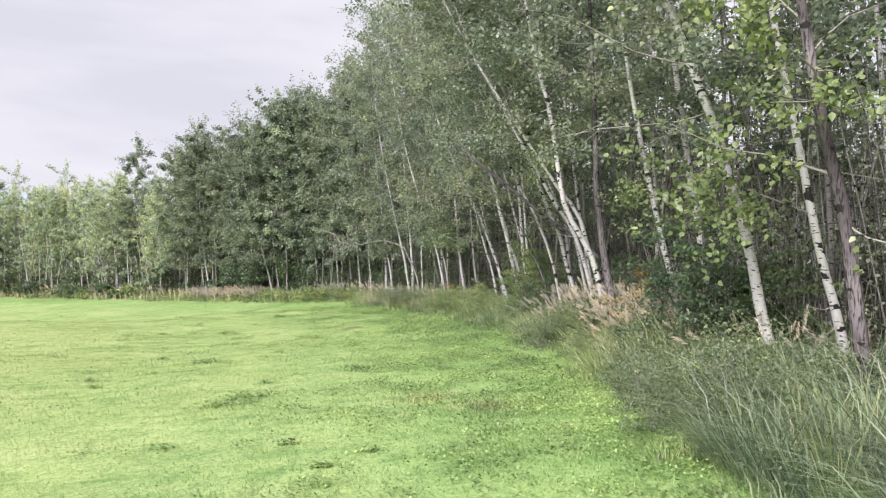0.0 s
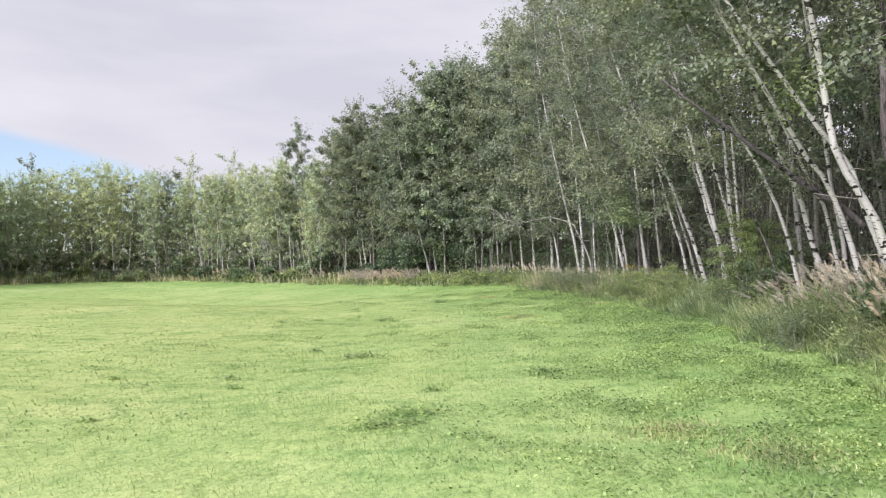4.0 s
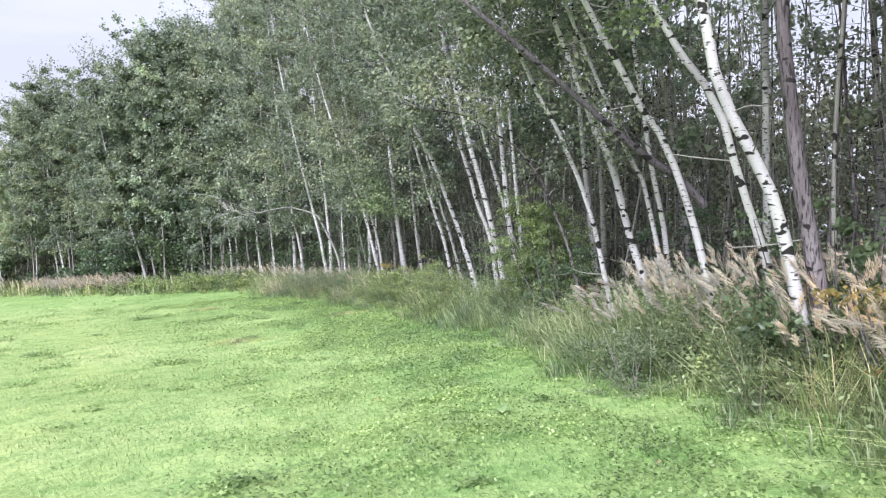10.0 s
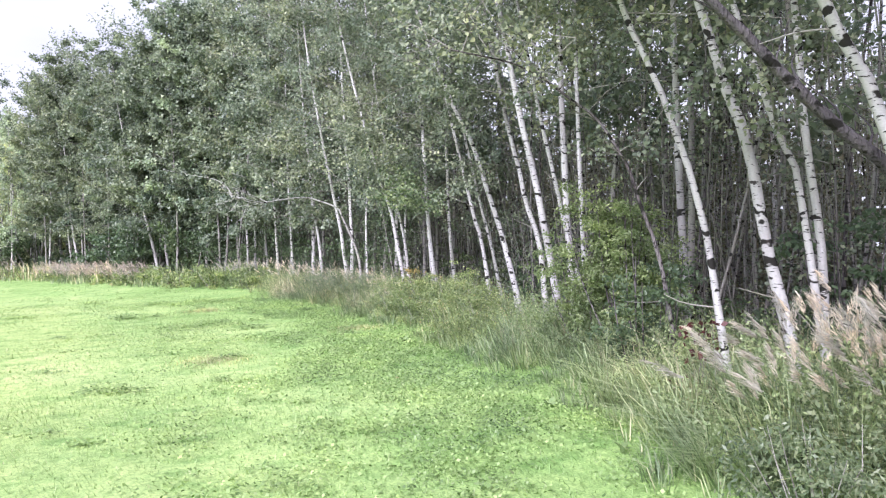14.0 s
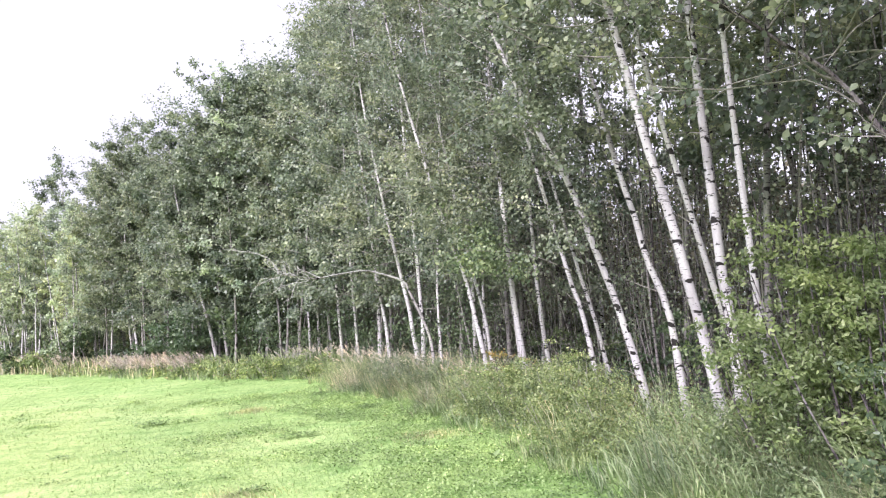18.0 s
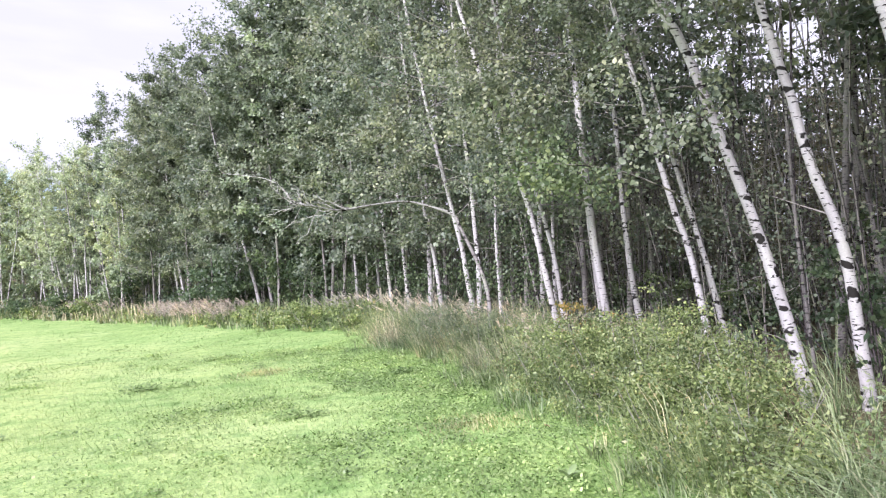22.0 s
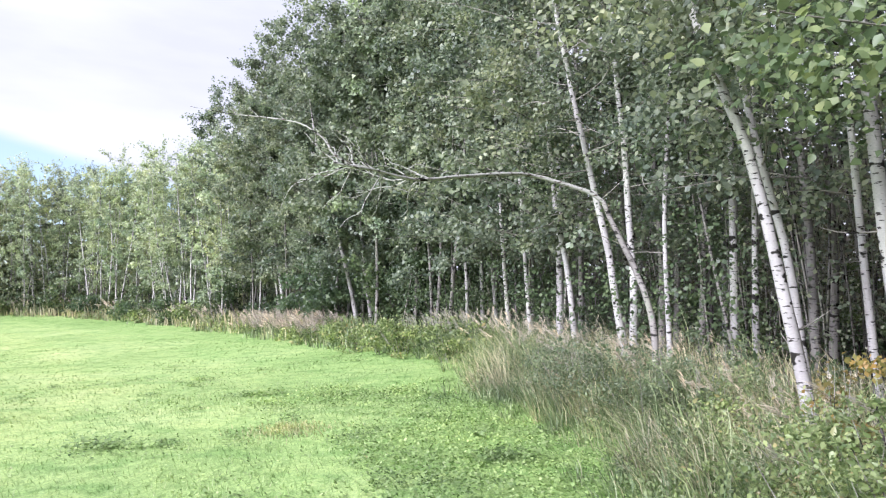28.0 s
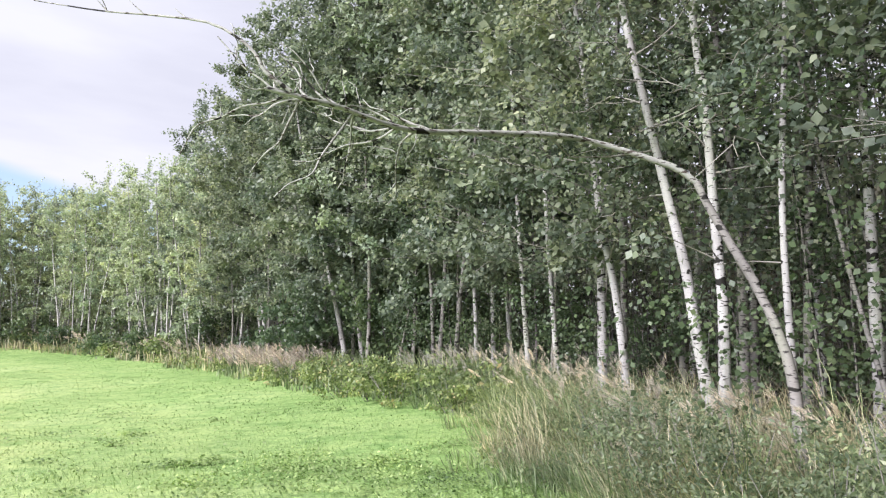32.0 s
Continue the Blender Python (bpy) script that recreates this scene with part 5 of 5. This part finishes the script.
def plumes(x, y, tall, mat, stem_mat, name, label, size=1.0, count=46):
    """Seed heads: a loose feathery tuft of fine bristles on a curved, wind-bent stalk."""
    n = len(x)
    foot_ = np.stack([x, y, height(x, y)], -1)
    tall = np.asarray(tall).reshape(-1, 1)
    lean = np.stack([rng.normal(-0.14, 0.32, n), rng.normal(-0.05, 0.3, n)], -1)
    mid = foot_ + np.concatenate([lean * 0.25 * tall, 0.55 * tall], 1)
    tip = foot_ + np.concatenate([lean * tall, tall * (1 - 0.2 * np.abs(lean[:, :1]))], 1)
    side = np.tile([[0.0017 * size, 0.001, 0.0]], (n, 1))
    v = np.stack([foot_ - side, foot_ + side, mid + side, mid - side, tip], 1).reshape(-1, 3)
    b_ = np.arange(n)[:, None] * 5
    stuff(name + "_stalks", v, [b_ + [0, 1, 2, 3], b_ + [3, 2, 4]], stem_mat, "stalks of seeding weeds", "weed")
    pick = np.repeat(np.arange(n), count)
    g = rng.uniform(0, 1, len(pick))
    way = unit(tip - mid)[pick]
    long = (rng.uniform(0.1, 0.21, n) * size)[pick]
    at = tip[pick] + way * ((0.25 - g) * long)[:, None]
    fat = (0.04 * size * np.sin(np.pi * np.clip(0.1 + 0.8 * g, 0, 1)))[:, None]
    out_ = unit(rng.normal(size=(len(pick), 3)) + [-0.5, 0, 0.1]) * fat
    end = at + out_ * rng.uniform(0.4, 1.2, (len(pick), 1)) + way * 0.045 * size + [[-0.02 * size, 0, -0.006]]
    wide_ = unit(np.cross(out_, way)) * 0.0024 * size
    v = np.stack([at, at + out_ * 0.5 + wide_, end, at + out_ * 0.5 - wide_], 1).reshape(-1, 3)
    stuff(name, v, np.arange(4 * len(pick)).reshape(-1, 4), mat, label, "weed")


x, y, d = along(860, 8.7, 13.4, 0.3, 2.2)
keep = clumped(x, y, 1.3, -0.15)
plumes(x[keep], y[keep], rng.uniform(0.6, 1.1, keep.sum()), PLUME, WEED_BLADE, "seed_plumes", "pale beige feathery seed heads bent by the wind", 1.2, 58)
x, y, d = along(45, 5.5, 9.0, 0.5, 1.8)
plumes(x, y, rng.uniform(0.5, 0.85, len(x)), PLUME, WEED_BLADE, "seed_plumes", "pale beige feathery seed heads in the grass")
x, y, d = along(4500, 7.6, 13.6, 0.35, 1.7)
keep = clumped(x, y, 1.1, -0.2)
stuff("tall_grass", *blades(x[keep], y[keep], rng.uniform(0.4, 0.85, keep.sum()), 0.008, 1.1, tuft=24), WEED_BLADE, "tall grey-green grass under the seed plumes", "grass")
x, y, d = along(1500, 4.5, 13.4, 0.05, 1.5)
stuff("tall_grass", *blades(x, y, rng.uniform(0.3, 0.62, len(x)), 0.011, 2.0, tuft=5), PALE_BLADE, "pale arching blades over the darker weeds", "grass")
x, y, d = along(260, 12.4, 24, 0.3, 1.3)
plumes(x, y, rng.uniform(0.4, 0.8, len(x)), WEED_BLADE, WEED_BLADE, "green_seed_heads", "green-grey seeding grass heads", 0.9, 24)
x, y, d = along(90, 23.0, 28.0, 0.5, 1.7)
plumes(x, y, rng.uniform(0.4, 0.7, len(x)), PLUME, WEED_BLADE, "seed_plumes", "pale beige seed heads at the feet of the aspens", 1.0, 40)
x, y, d = along(170, 28.6, 33.2, 0.4, 1.5)
plumes(x, y, rng.uniform(0.5, 0.8, len(x)), PLUME, WEED_BLADE, "seed_plumes", "pale beige seed heads along the far edge", 1.1, 34)
x, y, d = along(560, 36.6, 42.0, 0.15, 1.4)
plumes(x, y, rng.uniform(0.35, 0.75, len(x)), MAUVE, SHRUB_LEAF, "faded_fireweed", "patch of faded mauve fireweed gone to seed", 1.7, 28)
x, y, d = along(110, 43, 56, 0.2, 1.4)
plumes(x, y, rng.uniform(0.5, 0.8, len(x)), MAUVE, WEED_BLADE, "faded_fireweed", "faded weeds along the far edge of the lawn", 2.8, 16)


def leafy_weeds(n, y0, y1, d0, d1, tall, leaf, mat, label, per=16):
    x, y, d = along(n, y0, y1, d0, d1)
    keep_ = clumped(x, y, 1.1, -0.1)
    x, y, d = x[keep_], y[keep_], d[keep_]
    top = rng.uniform(0.5, 1.0, len(x)) * tall * rise(d, y)
    pick = np.repeat(np.arange(len(x)), per)
    g = rng.uniform(0.15, 1, len(pick))
    p = np.stack([x[pick] - 0.25 * top[pick] * g, y[pick], height(x, y)[pick] + top[pick] * g], -1) + rng.normal(size=(len(pick), 3)) * [0.05, 0.05, 0.02]
    stuff("leafy_weeds", *leaves_at(p, leaf, 0.0, 0.45), mat, label, "weed")


leafy_weeds(1700, 3, 13, 0.0, 1.3, 0.75, 0.045, GREY_LEAF, "grey-green leafy weeds in the tall grass")
x, y, d = along(5600, 12.5, 18.4, 0.0, 1.3)
keep = clumped(x, y, 1.4, -0.2)
stuff("tall_grass", *blades(x[keep], y[keep], rng.uniform(0.15, 0.48, keep.sum()) * rise(d[keep], y[keep]), 0.012, 1.5, tuft=14), PALE_BLADE, "pale green broad-bladed grass before the bushes", "grass")
leafy_weeds(2500, 5, 14, 0.35, 1.8, 0.55, 0.038, SHRUB_LEAF, "dark green leafy weeds under the seed plumes", 20)
leafy_weeds(1500, 12.5, 19, 0.0, 1.3, 0.62, 0.036, MEADOW_LEAF, "pale green leafy weeds at the lawn's edge", 26)
leafy_weeds(1100, 18, 25, 0.0, 1.4, 0.75, 0.032, BERRY_LEAF, "yellow-green leafy weeds at the lawn's edge")
leafy_weeds(1300, 24, 31, 0.0, 1.4, 0.6, 0.036, GREY_LEAF, "grey-green leafy weeds at the lawn's edge")
leafy_weeds(900, 22.8, 28.5, 0.0, 1.3, 0.55, 0.042, MEADOW_LEAF, "pale green leafy weeds among the straw", 22)
leafy_weeds(700, 4, 12, 0.0, 1.0, 0.6, 0.05, MEADOW_LEAF, "pale green leafy weeds before the seed plumes", 16)
leafy_weeds(1300, 31, 66, 0.0, 1.4, 0.7, 0.12, BERRY_LEAF, "green leafy weeds along the far edge", 10)
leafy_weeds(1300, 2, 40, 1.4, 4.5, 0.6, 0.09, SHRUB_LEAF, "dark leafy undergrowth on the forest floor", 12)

# ---------------------------------------------------------------- the lawn
def flat_leaves(p, size, tilt=0.35):
    """Small leaves spread almost level."""
    n = len(p)
    a = rng.uniform(0, 6.28, n)
    axis = unit(np.stack([np.cos(a), np.sin(a), rng.normal(size=n) * tilt], -1))
    side = unit(np.stack([-np.sin(a), np.cos(a), rng.normal(size=n) * tilt], -1))
    s = size * rng.uniform(0.6, 1.3, (n, 1))
    v = np.stack([p, p + axis * s * 0.5 + side * s * 0.45, p + axis * s, p + axis * s * 0.5 - side * s * 0.45], 1)
    return v.reshape(-1, 3), np.arange(4 * n).reshape(-1, 4)


def lawn_blades(x, y, low_, high_, wide_):
    lush = np.array([noise.noise(Vector((a * 0.8, b * 0.8, 1.3))) for a, b in zip(x, y)])
    tall = rng.uniform(low_, high_, len(x)) * (1 + 0.6 * np.clip(lush, -0.5, 0.8))
    a = rng.uniform(0, 6.28, len(x))
    foot_ = np.stack([x, y, height(x, y) - 0.005], -1)
    side = np.stack([-np.sin(a), np.cos(a), 0 * a], -1) * wide_ * 0.5
    tip = foot_ + np.stack([(np.cos(a) * 0.9 - 0.25) * tall, np.sin(a) * 0.9 * tall, tall], -1)
    ob = stuff("lawn_grass", np.stack([foot_ - side, foot_ + side, tip], 1).reshape(-1, 3), np.arange(3 * len(x)).reshape(-1, 3), LAWN_BLADE, "mown lawn grass, bright green with lighter streaks", "grass")
    mark_edge(ob.data)


x, y = rng.uniform(-6.5, 5, 230000), 3.5 + 30 * rng.uniform(0, 1, 230000) ** 1.1
d, _ = wood_side(x, y)
keep = (d < 0.25) & (rng.uniform(size=len(x)) < np.clip(1.25 - np.abs(x - 1.2) * 0.16, 0, 1) * np.clip((34 - y) / 6, 0.1, 1))
lawn_blades(x[keep], y[keep], 0.02, 0.048, 0.0076)
x, y = rng.uniform(-26, 3, 90000), rng.uniform(9, 50, 90000)
d, _ = wood_side(x, y)
keep = (d < 0.2) & (x > -1.3 * y * 0.75) & (rng.uniform(size=len(x)) < np.clip((np.abs(x - 1.2) - 2.5) * 0.2 + np.clip((y - 27) / 6, 0, 1), 0, 1))
lawn_blades(x[keep], y[keep], 0.015, 0.035, 0.03)
x, y = rng.uniform(-4, 4.4, 36000), rng.uniform(4, 31, 36000)
d, _ = wood_side(x, y)
f = np.array([noise.noise(Vector((a * 0.9 + 5, b * 0.9, 8.3))) for a, b in zip(x, y)])
keep = (d < -1.2) & (f + rng.normal(size=len(f)) * 0.08 > 0.36)
p = np.stack([x, y, height(x, y) + rng.uniform(0.02, 0.05, len(x))], -1)[keep]
stuff("clover", *flat_leaves(p, 0.032), CLOVER, "darker green clover patches in the lawn", "clover")
x, y, d = along(140000, 3.6, 29, -4.2, 0.15, 0.7)
f = np.array([noise.noise(Vector((a * 1.1 + 5, b * 1.1, 2.3))) + 0.5 * noise.noise(Vector((a * 3.3, b * 3.3, 6.1))) for a, b in zip(x, y)])
keep = f + 0.55 * np.exp(-((d + 0.9) / 1.5) ** 2) + rng.normal(size=len(f)) * 0.2 > 0.27
p = np.stack([x, y, height(x, y) + rng.uniform(0.008, 0.055, len(x)) * (1 + np.clip(f, 0, 0.8))], -1)[keep]
stuff("clover", *flat_leaves(p, 0.027, 0.5), CLOVER, "dense leafy clover in the lawn beside the weeds", "clover")
# taller dark tufts missed by the mower
cx, cy = rng.uniform(-6, 3.5, 130), rng.uniform(4.5, 34, 130)
ok = wood_side(cx, cy)[0] < -0.4
wide_ = rng.uniform(0.05, 0.2, ok.sum())
cx, cy, wide_ = np.repeat(cx[ok], 70), np.repeat(cy[ok], 70), np.repeat(wide_, 70)
x, y = cx + rng.normal(size=len(cx)) * wide_, cy + rng.normal(size=len(cx)) * wide_ * 0.5
stuff("lawn_tufts", *flat_leaves(np.stack([x, y, height(x, y) + rng.uniform(0.01, 0.06, len(x))], -1), 0.036), TUFT, "low dark green leaf clumps in the mown lawn", "weed")


WORN = leaf_material("worn_lawn", [(0.0, (0.36, 0.40, 0.18)), (0.6, (0.5, 0.5, 0.27)), (1.0, (0.64, 0.6, 0.38))], 0.7, 0.25)
# dry patches where the lawn is worn
for x0, y0, w in ((1.26, 8.29, 0.34), (2.82, 21.37, 0.4), (0.04, 25.76, 0.34), (1.75, 7.5, 0.45), (0.65, 19.15, 0.4)):
    x, y = x0 + rng.normal(size=700) * w * 0.6, y0 + rng.normal(size=700) * w * 0.5
    stuff("dry_lawn_patch", *blades(x, y, rng.uniform(0.03, 0.055, 700), 0.008, 1.0), WORN, "worn patch of dry yellow grass in the lawn", "grass")
# dark tufts that stand out of the mown grass
for x0, y0 in ((-1.16, 8.96), (-1.43, 25.08), (2.06, 24.65), (-0.91, 9.41), (0.5, 11.5), (-2.2, 14.0), (-0.3, 17.6), (1.1, 22.4), (-2.6, 20.5), (-1.2, 28.2)):
    x, y = x0 + rng.normal(size=260) * 0.19, y0 + rng.normal(size=260) * 0.09
    stuff("lawn_tuft", *flat_leaves(np.stack([x, y, height(x, y) + rng.uniform(0.01, 0.08, 260)], -1), 0.04), TUFT, "dark green leaf clump missed by the mower", "weed")


def broad_leaf(long, wide_):
    """A dished leaf blade with a raised midrib, its stalk at the origin and its tip along x."""
    rows = []
    for k in range(7):
        g = k / 6
        half = wide_ * 0.5 * np.sin(np.pi * min(1, 0.08 + 0.92 * g)) ** 0.8
        z = long * (0.55 * g - 0.45 * g * g)
        rows.append([(long * g, -half, z + half * 0.35), (long * g, 0, z), (long * g, half, z + half * 0.35)])
    v = np.array(rows).reshape(-1, 3)
    q = np.array([(k * 3 + j, k * 3 + j + 1, k * 3 + j + 4, k * 3 + j + 3) for k in range(6) for j in range(2)])
    return v, q


DOCK = leaf_material("dock_leaf", [(0.0, (0.22, 0.32, 0.13)), (0.6, (0.32, 0.43, 0.2)), (1.0, (0.42, 0.52, 0.29))], 0.5, 0.3)
DOCK_LEAVES = [mesh_of("leaf", *broad_leaf(l_, w_), DOCK, True) for l_, w_ in ((0.16, 0.06), (0.2, 0.075), (0.13, 0.055))]
for x0, y0 in ((2.82, 4.4), (2.7, 4.75), (3.95, 11.4), (3.85, 11.0), (2.61, 12.14), (3.3, 9.6), (3.2, 8.2), (3.7, 13.8), (3.75, 15.2), (3.1, 6.6), (3.3, 19.6), (2.9, 22.6), (1.9, 25.4)):
    plant = tagged(new("dock_plant"), "broad-leaved green weed low at the lawn's edge", "weed", "broad-leaved weeds at the lawn's edge")
    plant.location = (x0, y0, float(height(x0, y0)))
    for k in range(7):
        leaf_ob = part("leaf", DOCK_LEAVES[k % 3], plant)
        leaf_ob.matrix_basis = Matrix.LocRotScale((0, 0, 0.01), Euler((rng.normal() * 0.2, -rng.uniform(0.1, 0.7), k * 0.9 + rng.normal() * 0.2)), (0.62, 0.62, 0.62))

FALLEN = leaf_material("fallen_leaf", [(0.0, (0.42, 0.31, 0.16)), (1.0, (0.6, 0.48, 0.28))], 0.6, 0.2)
fallen_me = mesh_of("fallen_leaf", *broad_leaf(0.06, 0.055), FALLEN, True)
for x0, y0 in ((2.72, 4.49), (3.42, 20.87), (2.2, 6.1), (2.9, 10.4), (1.8, 13.2), (2.7, 17.0), (2.4, 23.4), (1.1, 24.6)):
    ob = tagged(new("fallen_leaf", fallen_me), "pale brown fallen leaf lying on the lawn", "leaf", "fallen leaves on the lawn")
    ob.matrix_basis = Matrix.LocRotScale((x0, y0, float(height(x0, y0)) + 0.03), Euler((rng.normal() * 0.2, rng.normal() * 0.2, rng.uniform(0, 6.28))), (1, 1, 1))
